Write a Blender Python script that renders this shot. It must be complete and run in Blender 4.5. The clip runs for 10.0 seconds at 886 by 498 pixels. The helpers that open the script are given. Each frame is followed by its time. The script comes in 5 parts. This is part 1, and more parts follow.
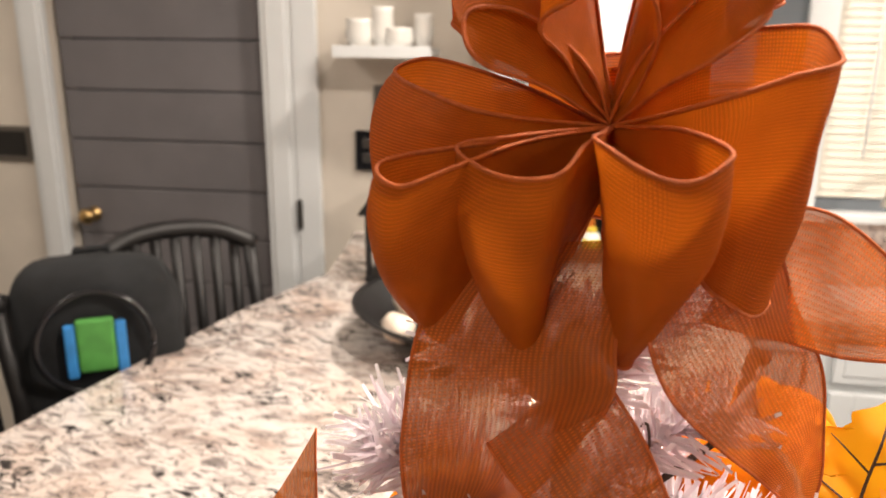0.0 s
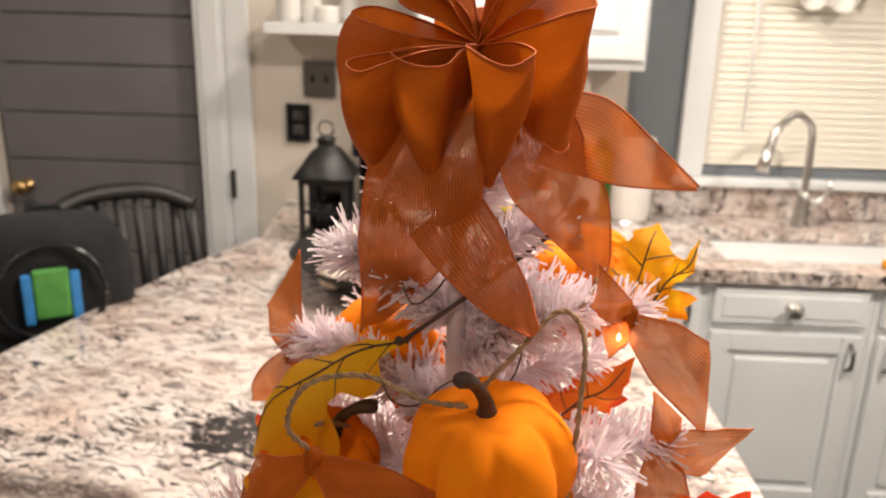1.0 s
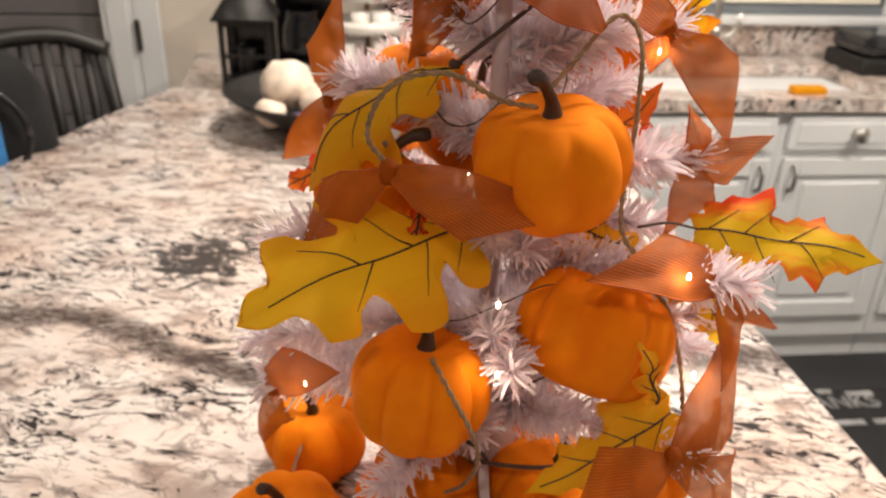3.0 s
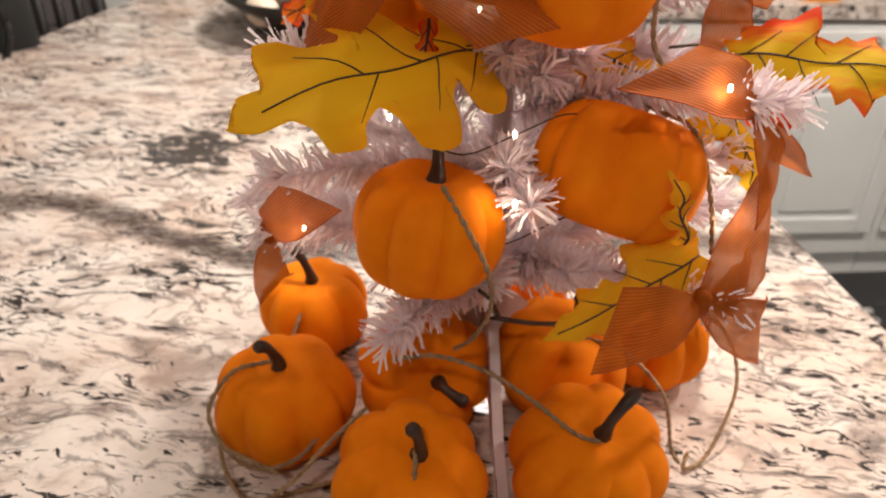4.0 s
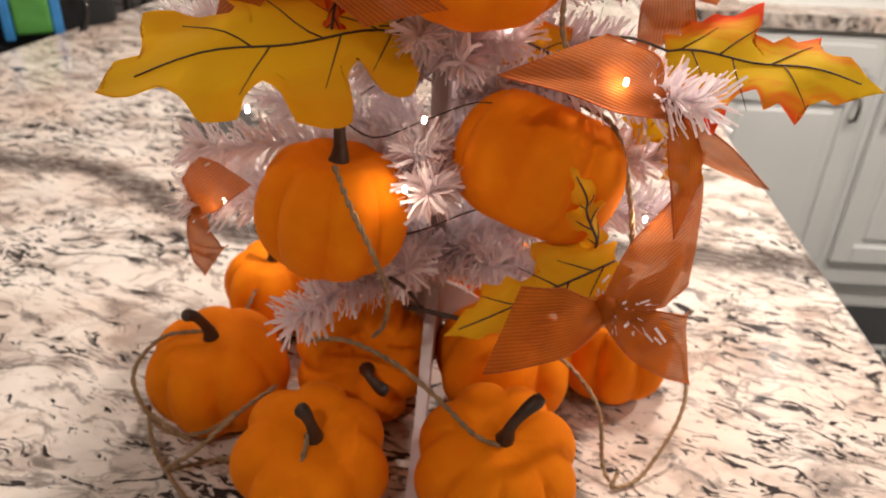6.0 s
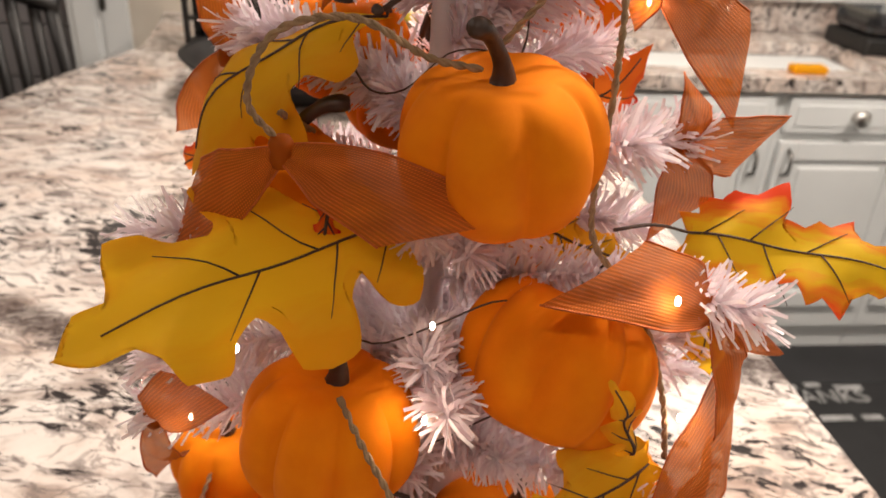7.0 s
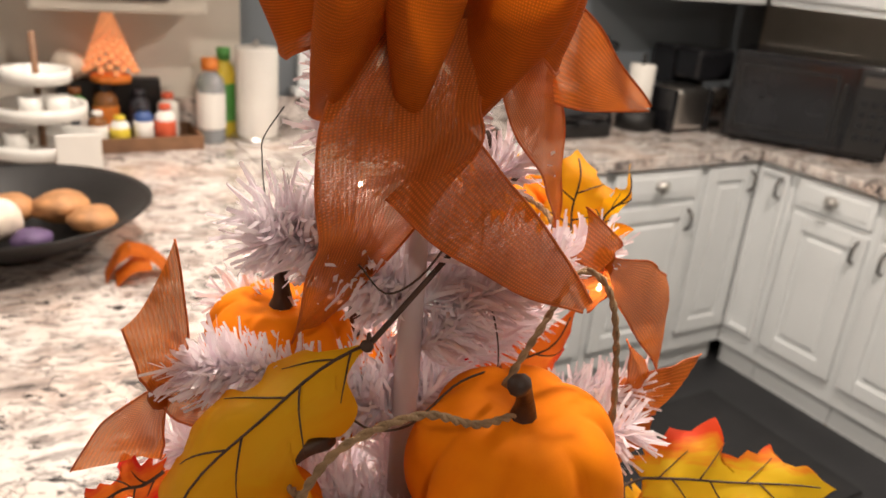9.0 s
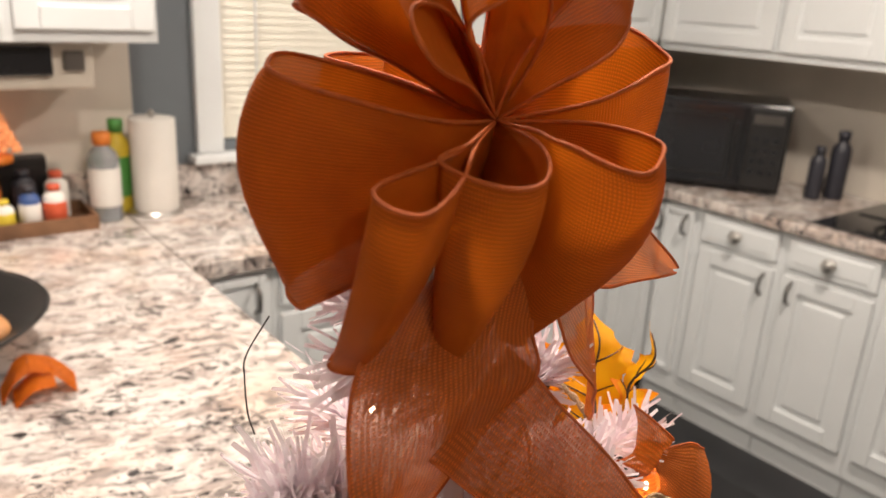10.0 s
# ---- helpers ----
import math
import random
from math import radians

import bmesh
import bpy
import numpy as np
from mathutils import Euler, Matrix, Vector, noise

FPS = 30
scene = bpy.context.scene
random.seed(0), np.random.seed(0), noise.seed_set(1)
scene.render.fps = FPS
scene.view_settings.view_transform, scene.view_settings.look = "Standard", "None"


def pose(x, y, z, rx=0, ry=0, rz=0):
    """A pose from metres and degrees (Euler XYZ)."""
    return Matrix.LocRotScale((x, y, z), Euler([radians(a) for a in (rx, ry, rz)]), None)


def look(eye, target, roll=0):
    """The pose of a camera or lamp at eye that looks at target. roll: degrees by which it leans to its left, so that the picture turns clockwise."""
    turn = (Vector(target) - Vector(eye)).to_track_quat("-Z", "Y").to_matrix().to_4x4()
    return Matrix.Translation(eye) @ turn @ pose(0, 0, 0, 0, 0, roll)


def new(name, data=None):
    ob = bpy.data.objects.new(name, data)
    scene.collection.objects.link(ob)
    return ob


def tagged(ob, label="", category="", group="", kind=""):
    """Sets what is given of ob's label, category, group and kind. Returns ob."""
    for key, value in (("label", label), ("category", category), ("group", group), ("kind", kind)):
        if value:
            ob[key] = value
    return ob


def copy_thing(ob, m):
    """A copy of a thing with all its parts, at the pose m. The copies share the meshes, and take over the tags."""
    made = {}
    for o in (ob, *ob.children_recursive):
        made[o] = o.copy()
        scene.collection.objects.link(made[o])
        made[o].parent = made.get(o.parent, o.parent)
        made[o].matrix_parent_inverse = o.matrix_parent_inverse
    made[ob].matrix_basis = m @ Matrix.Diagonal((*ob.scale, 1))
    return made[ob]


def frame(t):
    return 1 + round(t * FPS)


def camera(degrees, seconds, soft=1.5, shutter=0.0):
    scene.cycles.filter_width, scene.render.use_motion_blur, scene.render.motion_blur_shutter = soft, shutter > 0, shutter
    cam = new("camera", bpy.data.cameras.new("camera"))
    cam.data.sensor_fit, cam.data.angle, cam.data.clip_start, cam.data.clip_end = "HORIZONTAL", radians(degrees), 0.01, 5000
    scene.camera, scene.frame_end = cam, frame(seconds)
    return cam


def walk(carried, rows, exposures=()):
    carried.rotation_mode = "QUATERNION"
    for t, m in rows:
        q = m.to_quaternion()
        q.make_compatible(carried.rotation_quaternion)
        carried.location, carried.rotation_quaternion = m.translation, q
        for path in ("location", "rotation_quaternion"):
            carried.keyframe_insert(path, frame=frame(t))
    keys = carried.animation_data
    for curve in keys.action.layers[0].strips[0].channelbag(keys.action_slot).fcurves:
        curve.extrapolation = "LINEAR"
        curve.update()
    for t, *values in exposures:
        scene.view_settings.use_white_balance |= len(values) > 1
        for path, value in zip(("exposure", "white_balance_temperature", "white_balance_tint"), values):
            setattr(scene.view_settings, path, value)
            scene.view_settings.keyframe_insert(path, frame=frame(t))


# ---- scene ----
cam = camera(60.0, 10.0, soft=1.6)
cam.data.dof.use_dof = True
cam.data.dof.focus_distance = 0.35
cam.data.dof.aperture_fstop = 12.0
PATH = [
    (0, (0.505, 0.447, 1.569), (0.226, 2.352, 1.026), 0.6),
    (0.5, (0.523, 0.365, 1.541), (0.387, 2.28, 0.981), 1.6),
    (1, (0.526, 0.24, 1.553), (0.442, 2.154, 0.978), 1.5),
    (1.2, (0.513, 0.212, 1.547), (0.472, 2.122, 0.956), 1.5),
    (1.5, (0.491, 0.209, 1.55), (0.496, 2.106, 0.916), 1.3),
    (2, (0.453, 0.21, 1.524), (0.536, 2.079, 0.815), 1.2),
    (2.5, (0.438, 0.196, 1.502), (0.58, 2.029, 0.714), 1.4),
    (3, (0.423, 0.187, 1.462), (0.606, 1.98, 0.596), 1.5),
    (3.2, (0.419, 0.185, 1.44), (0.612, 1.964, 0.547), 1.4),
    (4.3, (0.412, 0.198, 1.353), (0.605, 1.902, 0.324), 1.9),
    (4.5, (0.408, 0.194, 1.339), (0.605, 1.895, 0.306), 2.6),
    (5, (0.452, 0.183, 1.348), (0.572, 1.874, 0.287), 2.2),
    (5.2, (0.472, 0.187, 1.354), (0.562, 1.882, 0.295), 2.3),
    (6.3, (0.547, 0.199, 1.381), (0.466, 1.938, 0.396), 2.4),
    (6.5, (0.533, 0.204, 1.393), (0.520, 1.959, 0.433), 1.8),
    (7, (0.471, 0.298, 1.426), (0.682, 2.059, 0.501), 3.2),
    (7.5, (0.411, 0.343, 1.435), (0.86, 2.09, 0.572), 3.7),
    (8, (0.376, 0.32, 1.476), (0.968, 2.045, 0.655), 4.4),
    (8.3, (0.36, 0.286, 1.488), (1.021, 2.0, 0.698), 4.3),
    (8.5, (0.347, 0.295, 1.497), (1.081, 1.989, 0.728), 4.6),
    (9, (0.343, 0.409, 1.529), (1.299, 2.007, 0.798), 5.0),
    (9.3, (0.324, 0.455, 1.543), (1.397, 2.004, 0.871), 4.1),
    (9.6, (0.332, 0.473, 1.572), (1.462, 1.992, 0.927), 3.2),
    (10, (0.34, 0.516, 1.58), (1.521, 2.003, 0.951), 3.4),
]
walk(cam, [(t, look(eye, target, roll)) for t, eye, target, roll in PATH],
     exposures=[(0.0, 0.45), (1.0, 0.26), (2.0, 0.24), (3.0, 0.15), (4.5, 0.10), (6.5, 0.06), (7.5, 0.20), (8.5, 0.18), (10.0, 0.04)])

# ---- world and lights ----
world = bpy.data.worlds.new("night_room")
scene.world = world
world.use_nodes = True
world.node_tree.nodes["Background"].inputs[0].default_value = (0.9, 0.85, 0.8, 1)
world.node_tree.nodes["Background"].inputs[1].default_value = 0.012

CANS = [(0.80, 1.10, 21), (0.12, -0.65, 8.5), (2.05, 1.2, 30), (-1.1, 1.6, 10), (0.72, 2.22, 18), (1.84, 2.74, 1.5), (2.4, -0.6, 8)]
CEIL = 2.45
for lx, ly, power in CANS:
    ld = bpy.data.lights.new("can_light", "AREA")
    ld.shape, ld.size, ld.energy, ld.color = "DISK", 0.14, power, (1.0, 0.88, 0.77)
    lo = new("can_light", ld)
    lo.matrix_world = pose(lx, ly, CEIL - 0.02)

# ---- small tools ----
def part(name, bm, material, parent=None, label="", smooth=False):
    me = bpy.data.meshes.new(name)
    bm.to_mesh(me)
    bm.free()
    return part_me(name, me, material, parent, label, smooth)


def part_me(name, me, material, parent=None, label="", smooth=False):
    if smooth:
        me.shade_smooth()
    if material:
        me.materials.clear()
        me.materials.append(material)
    ob = new(name, me)
    if parent:
        ob.parent = parent
    if label:
        ob["label"] = label
    return ob


def thing(name, m, label, category, group="", kind=""):
    ob = new(name)
    ob.empty_display_size = 0.02
    ob.matrix_world = m
    return tagged(ob, label, category, group, kind)


def box(bm, x0, x1, y0, y1, z0, z1, bevel=0.0):
    made = bmesh.ops.create_cube(bm, size=1.0)
    vs = made["verts"]
    for v in vs:
        v.co = Vector(((x0 + x1) / 2 + v.co.x * (x1 - x0), (y0 + y1) / 2 + v.co.y * (y1 - y0), (z0 + z1) / 2 + v.co.z * (z1 - z0)))
    if bevel > 0:
        es = list({e for v in vs for e in v.link_edges})
        bmesh.ops.bevel(bm, geom=es, offset=bevel, segments=2, affect="EDGES", profile=0.5)
    return bm


def boxes(*rows, bevel=0.0):
    bm = bmesh.new()
    for r in rows:
        box(bm, *r, bevel=bevel)
    return bm


def spline(points, n):
    """n + 1 places along a smooth curve through the points."""
    P = [np.array(p, float) for p in points]
    P = [2 * P[0] - P[1]] + P + [2 * P[-1] - P[-2]]
    out = []
    for k in range(n + 1):
        s = k / n * (len(P) - 3)
        i = min(int(s), len(P) - 4)
        t = s - i
        a, b, c, d = P[i:i + 4]
        out.append(0.5 * (2 * b + (c - a) * t + (2 * a - 5 * b + 4 * c - d) * t * t + (3 * b - a - 3 * c + d) * t ** 3))
    return np.array(out)


def unit(v):
    v = np.array(v, float)
    return v / max(1e-9, np.linalg.norm(v))


def tube_data(pts, radius, sides=6, verts=None, faces=None):
    verts = [] if verts is None else verts
    faces = [] if faces is None else faces
    pts = np.array(pts, float)
    n = len(pts)
    tang = np.gradient(pts, axis=0)
    up = np.array((0.13, 0.21, 0.97))
    base = len(verts)
    prev = None
    for i in range(n):
        t = unit(tang[i])
        a = up - t * up.dot(t) if prev is None else prev - t * prev.dot(t)
        a = unit(a)
        prev = a
        b = np.cross(t, a)
        r = radius[i] if hasattr(radius, "__len__") else radius
        for k in range(sides):
            w = 2 * math.pi * k / sides
            verts.append(tuple(pts[i] + r * (math.cos(w) * a + math.sin(w) * b)))
    for i in range(n - 1):
        for k in range(sides):
            k2 = (k + 1) % sides
            faces.append((base + i * sides + k, base + i * sides + k2, base + (i + 1) * sides + k2, base + (i + 1) * sides + k))
    faces.append(tuple(base + k for k in reversed(range(sides))))
    faces.append(tuple(base + (n - 1) * sides + k for k in range(sides)))
    return verts, faces


def mesh_of(name, verts, faces):
    me = bpy.data.meshes.new(name)
    me.from_pydata([tuple(map(float, v)) for v in verts], [], faces)
    me.update()
    return me


def tube(name, pts, radius, material, parent=None, sides=6, label=""):
    return part_me(name, mesh_of(name, *tube_data(pts, radius, sides)), material, parent, label, True)


def lathe(profile, sides=32, cx=0.0, cy=0.0, cz=0.0):
    """A turned solid from (radius, height) rows."""
    verts, faces = [], []
    for r, z in profile:
        for k in range(sides):
            w = 2 * math.pi * k / sides
            verts.append((cx + r * math.cos(w), cy + r * math.sin(w), cz + z))
    for i in range(len(profile) - 1):
        for k in range(sides):
            k2 = (k + 1) % sides
            faces.append((i * sides + k, i * sides + k2, (i + 1) * sides + k2, (i + 1) * sides + k))
    if profile[0][0] > 1e-4:
        faces.append(tuple(reversed(range(sides))))
    if profile[-1][0] > 1e-4:
        faces.append(tuple((len(profile) - 1) * sides + k for k in range(sides)))
    return verts, faces


def turned(name, profile, material, parent=None, sides=32, at=(0, 0, 0), label=""):
    return part_me(name, mesh_of(name, *lathe(profile, sides, *at)), material, parent, label, True)


def grid_mesh(name, P, uv=None, smooth=True):
    """A sheet from an array of places [i][j]."""
    nu, nv = P.shape[0], P.shape[1]
    faces = [(i * nv + j, (i + 1) * nv + j, (i + 1) * nv + j + 1, i * nv + j + 1) for i in range(nu - 1) for j in range(nv - 1)]
    me = mesh_of(name, P.reshape(-1, 3), faces)
    if uv is not None:
        layer = me.uv_layers.new(name="UVMap")
        flat = uv.reshape(-1, 2)
        for loop in me.loops:
            layer.data[loop.index].uv = flat[loop.vertex_index]
    if smooth:
        me.shade_smooth()
    return me


# ---- materials ----
def material(name, color=(0.5, 0.5, 0.5), rough=0.5, metal=0.0):
    m = bpy.data.materials.new(name)
    m.use_nodes = True
    b = m.node_tree.nodes["Principled BSDF"]
    b.inputs["Base Color"].default_value = (*color, 1)
    b.inputs["Roughness"].default_value = rough
    b.inputs["Metallic"].default_value = metal
    return m


def node(m, kind, **values):
    n = m.node_tree.nodes.new(kind)
    for k, v in values.items():
        if k in n.inputs:
            n.inputs[k].default_value = v
        else:
            setattr(n, k, v)
    return n


def wire(m, a, out, b, inp):
    m.node_tree.links.new(a.outputs[out], b.inputs[inp])


def ramp(m, *stops):
    n = m.node_tree.nodes.new("ShaderNodeValToRGB")
    e = n.color_ramp.elements
    while len(e) < len(stops):
        e.new(0.5)
    for el, (p, c) in zip(e, stops):
        el.position, el.color = p, (*c, 1)
    return n


def mix(m, kind="MIX"):
    n = m.node_tree.nodes.new("ShaderNodeMix")
    n.data_type, n.blend_type = "RGBA", kind
    return n


def worn(name, color, rough=0.5, metal=0.0, vary=0.15, scale=9.0, bump=0.15, fine=160.0, coord="Object"):
    """A surface with two scales of tone and fine relief."""
    m = material(name, color, rough, metal)
    b = m.node_tree.nodes["Principled BSDF"]
    co = node(m, "ShaderNodeTexCoord")
    n1 = node(m, "ShaderNodeTexNoise", Scale=scale, Detail=5.0)
    n2 = node(m, "ShaderNodeTexNoise", Scale=fine, Detail=3.0)
    wire(m, co, coord, n1, "Vector")
    wire(m, co, coord, n2, "Vector")
    lo = tuple(c * (1 - vary) for c in color)
    hi = tuple(min(1, c * (1 + vary)) for c in color)
    r = ramp(m, (0.3, lo), (0.7, hi))
    wire(m, n1, "Fac", r, "Fac")
    wire(m, r, "Color", b, "Base Color")
    bp = node(m, "ShaderNodeBump", Strength=bump, Distance=0.002)
    wire(m, n2, "Fac", bp, "Height")
    wire(m, bp, "Normal", b, "Normal")
    return m


def granite_material():
    """Cream granite: pale grains, grey smears between them, black flecks, one brown vein and one dark burst."""
    m = material("granite", rough=0.16)
    b = m.node_tree.nodes["Principled BSDF"]
    geo = node(m, "ShaderNodeNewGeometry")
    mp = node(m, "ShaderNodeMapping", Scale=(1.0, 1.5, 1.0), Rotation=(0, 0, 0.55))
    wire(m, geo, "Position", mp, "Vector")

    def warped(scale, amount, source, out):
        w = node(m, "ShaderNodeTexNoise", Scale=scale, Detail=4.0)
        wire(m, source, out, w, "Vector")
        a = node(m, "ShaderNodeVectorMath", operation="MULTIPLY_ADD")
        wire(m, w, "Color", a, 0)
        a.inputs[1].default_value = (amount,) * 3
        wire(m, source, out, a, 2)
        return a

    def layer(under, mask, color):
        x = mix(m)
        wire(m, mask[0], mask[1], x, 0)
        wire(m, under[0], under[1], x, 6)
        x.inputs[7].default_value = (*color, 1)
        return x, 2

    def both(a, b_):
        x = mix(m, "MULTIPLY")
        x.inputs[0].default_value = 1.0
        wire(m, a[0], a[1], x, 6)
        wire(m, b_[0], b_[1], x, 7)
        return x, 2

    soft = warped(9.0, 0.09, mp, "Vector")
    # pale ground, cream to pinkish white
    big = node(m, "ShaderNodeTexNoise", Scale=15.0, Detail=6.0, Roughness=0.6)
    wire(m, soft, "Vector", big, "Vector")
    base = ramp(m, (0.32, (0.36, 0.30, 0.27)), (0.43, (0.52, 0.45, 0.41)), (0.50, (0.67, 0.61, 0.57)), (0.75, (0.77, 0.72, 0.68)))
    wire(m, big, "Fac", base, "Fac")
    pink = node(m, "ShaderNodeTexNoise", Scale=6.0, Detail=3.0)
    wire(m, geo, "Position", pink, "Vector")
    pr = ramp(m, (0.45, (1, 1, 1)), (0.7, (0.94, 0.82, 0.75)))
    wire(m, pink, "Fac", pr, "Fac")
    col = both((base, "Color"), (pr, "Color"))
    # taupe smears, long and soft
    st = node(m, "ShaderNodeMapping", Scale=(1.0, 2.2, 1.0))
    wire(m, soft, "Vector", st, "Vector")
    sm = node(m, "ShaderNodeTexNoise", Scale=20.0, Detail=7.0, Roughness=0.68, Distortion=0.5)
    wire(m, st, "Vector", sm, "Vector")
    sr = ramp(m, (0.535, (0, 0, 0)), (0.575, (0.6, 0.6, 0.6)), (0.66, (0.95, 0.95, 0.95)))
    wire(m, sm, "Fac", sr, "Fac")
    col = layer(col, (sr, "Color"), (0.19, 0.16, 0.15))
    # thin dark threads round the grains
    th = node(m, "ShaderNodeTexVoronoi", feature="DISTANCE_TO_EDGE", Scale=24.0)
    fine = warped(38.0, 0.035, soft, "Vector")
    wire(m, fine, "Vector", th, "Vector")
    tr = ramp(m, (0.0, (0.75, 0.75, 0.75)), (0.035, (0.35, 0.35, 0.35)), (0.075, (0, 0, 0)))
    wire(m, th, "Distance", tr, "Fac")
    gk = ramp(m, (0.47, (0, 0, 0)), (0.60, (1, 1, 1)))
    gn = node(m, "ShaderNodeTexNoise", Scale=11.0, Detail=4.0)
    wire(m, geo, "Position", gn, "Vector")
    wire(m, gn, "Fac", gk, "Fac")
    col = layer(col, both((tr, "Color"), (gk, "Color")), (0.17, 0.145, 0.135))
    # black mineral flecks, gathered where the burst lies
    sg = node(m, "ShaderNodeSeparateXYZ")
    wire(m, geo, "Position", sg, "Vector")
    far = node(m, "ShaderNodeVectorMath", operation="DISTANCE")
    jag = warped(30.0, 0.16, geo, "Position")
    wire(m, jag, "Vector", far, 0)
    far.inputs[1].default_value = (0.23, 1.36, 1.0)
    burst = node(m, "ShaderNodeMapRange")
    burst.inputs["From Min"].default_value, burst.inputs["From Max"].default_value = 0.0, 0.11
    burst.inputs["To Min"].default_value, burst.inputs["To Max"].default_value = 0.27, -0.005
    wire(m, far, "Value", burst, "Value")
    v = node(m, "ShaderNodeTexNoise", Scale=34.0, Detail=6.0, Roughness=0.6, Distortion=1.1)
    wire(m, st, "Vector", v, "Vector")
    gate = node(m, "ShaderNodeTexNoise", Scale=6.0, Detail=3.0)
    wire(m, mp, "Vector", gate, "Vector")
    s1 = node(m, "ShaderNodeMath", operation="MULTIPLY_ADD")
    wire(m, gate, "Fac", s1, 0)
    s1.inputs[1].default_value = 0.35
    wire(m, v, "Fac", s1, 2)
    s2 = node(m, "ShaderNodeMath", operation="ADD")
    wire(m, s1, "Value", s2, 0)
    wire(m, burst, "Result", s2, 1)
    fl = ramp(m, (0.742, (0, 0, 0)), (0.755, (0.7, 0.7, 0.7)), (0.785, (1, 1, 1)))
    wire(m, s2, "Value", fl, "Fac")
    col = layer(col, (fl, "Color"), (0.035, 0.03, 0.03))
    # one brown vein that steps down across the slab
    wn = node(m, "ShaderNodeTexNoise", Scale=7.0, Detail=9.0, Roughness=0.72)
    wire(m, geo, "Position", wn, "Vector")
    step = node(m, "ShaderNodeMapRange", interpolation_type="SMOOTHSTEP")
    for key, value in (("From Min", 0.0), ("From Max", 0.30), ("To Min", 1.122), ("To Max", 0.975)):
        step.inputs[key].default_value = value
    wire(m, sg, "X", step, "Value")
    l1 = node(m, "ShaderNodeMath", operation="SUBTRACT")
    wire(m, sg, "Y", l1, 0)
    wire(m, step, "Result", l1, 1)
    l2 = node(m, "ShaderNodeMath", operation="MULTIPLY_ADD")
    wire(m, wn, "Fac", l2, 0)
    l2.inputs[1].default_value = 0.12
    wire(m, l1, "Value", l2, 2)
    l3 = node(m, "ShaderNodeMath", operation="SUBTRACT")
    wire(m, l2, "Value", l3, 0)
    l3.inputs[1].default_value = 0.06
    l4 = node(m, "ShaderNodeMath", operation="ABSOLUTE")
    wire(m, l3, "Value", l4, 0)
    lr = ramp(m, (0.008, (0.95, 0.95, 0.95)), (0.022, (0.75, 0.75, 0.75)), (0.036, (0, 0, 0)))
    wire(m, l4, "Value", lr, "Fac")
    streak = node(m, "ShaderNodeTexNoise", Scale=60.0, Detail=6.0, Roughness=0.7)
    wire(m, st, "Vector", streak, "Vector")
    sk = ramp(m, (0.36, (0.6, 0.6, 0.6)), (0.54, (1, 1, 1)))
    wire(m, streak, "Fac", sk, "Fac")
    vm = both((lr, "Color"), (sk, "Color"))
    x = mix(m)
    wire(m, vm[0], vm[1], x, 0)
    wire(m, col[0], col[1], x, 6)
    x.inputs[7].default_value = (0.062, 0.044, 0.040, 1)
    wire(m, x, 2, b, "Base Color")
    rr = node(m, "ShaderNodeTexNoise", Scale=60.0, Detail=2.0)
    wire(m, geo, "Position", rr, "Vector")
    bp = node(m, "ShaderNodeBump", Strength=0.04, Distance=0.002)
    wire(m, rr, "Fac", bp, "Height")
    wire(m, bp, "Normal", b, "Normal")
    return m


def ribbon_material(name, color, sheer, weave=360.0):
    """Woven sheer ribbon: fine cross threads, light shining through, gaps between threads."""
    m = material(name, color, 0.6)
    b = m.node_tree.nodes["Principled BSDF"]
    out = m.node_tree.nodes["Material Output"]
    uvn = node(m, "ShaderNodeUVMap")
    w1 = node(m, "ShaderNodeTexWave", Scale=weave, Distortion=0.6, Detail=2.0)
    w1.bands_direction = "X"
    w2 = node(m, "ShaderNodeTexWave", Scale=weave * 0.55, Distortion=0.8, Detail=2.0)
    w2.bands_direction = "Y"
    no = node(m, "ShaderNodeTexNoise", Scale=38.0, Detail=4.0)
    for n in (w1, w2, no):
        wire(m, uvn, "UV", n, "Vector")
    mx = node(m, "ShaderNodeMath", operation="MULTIPLY")
    wire(m, w1, "Fac", mx, 0)
    wire(m, w2, "Fac", mx, 1)
    cr = ramp(m, (0.2, tuple(c * 0.85 for c in color)), (0.75, tuple(min(1, c * 1.4) for c in color)))
    wire(m, no, "Fac", cr, "Fac")
    tone = mix(m, "MULTIPLY")
    tone.inputs[0].default_value = 0.55
    wire(m, cr, "Color", tone, 6)
    wire(m, mx, "Value", tone, 7)
    wire(m, tone, 2, b, "Base Color")
    b.inputs["Specular IOR Level"].default_value = 0.18
    bp = node(m, "ShaderNodeBump", Strength=0.6, Distance=0.0008)
    wire(m, mx, "Value", bp, "Height")
    wire(m, bp, "Normal", b, "Normal")
    tl = node(m, "ShaderNodeBsdfTranslucent")
    wire(m, cr, "Color", tl, "Color")
    ms = node(m, "ShaderNodeMixShader")
    ms.inputs[0].default_value = 0.22
    wire(m, b, 0, ms, 1)
    wire(m, tl, 0, ms, 2)
    tr = node(m, "ShaderNodeBsdfTransparent")
    tr.inputs[0].default_value = (1, 0.86, 0.72, 1)
    gap = ramp(m, (0.0, (sheer * 1.5,) * 3), (0.6, (sheer * 0.45,) * 3))
    wire(m, mx, "Value", gap, "Fac")
    m2 = node(m, "ShaderNodeMixShader")
    wire(m, gap, "Color", m2, 0)
    wire(m, ms, 0, m2, 1)
    wire(m, tr, 0, m2, 2)
    wire(m, m2, 0, out, "Surface")
    return m


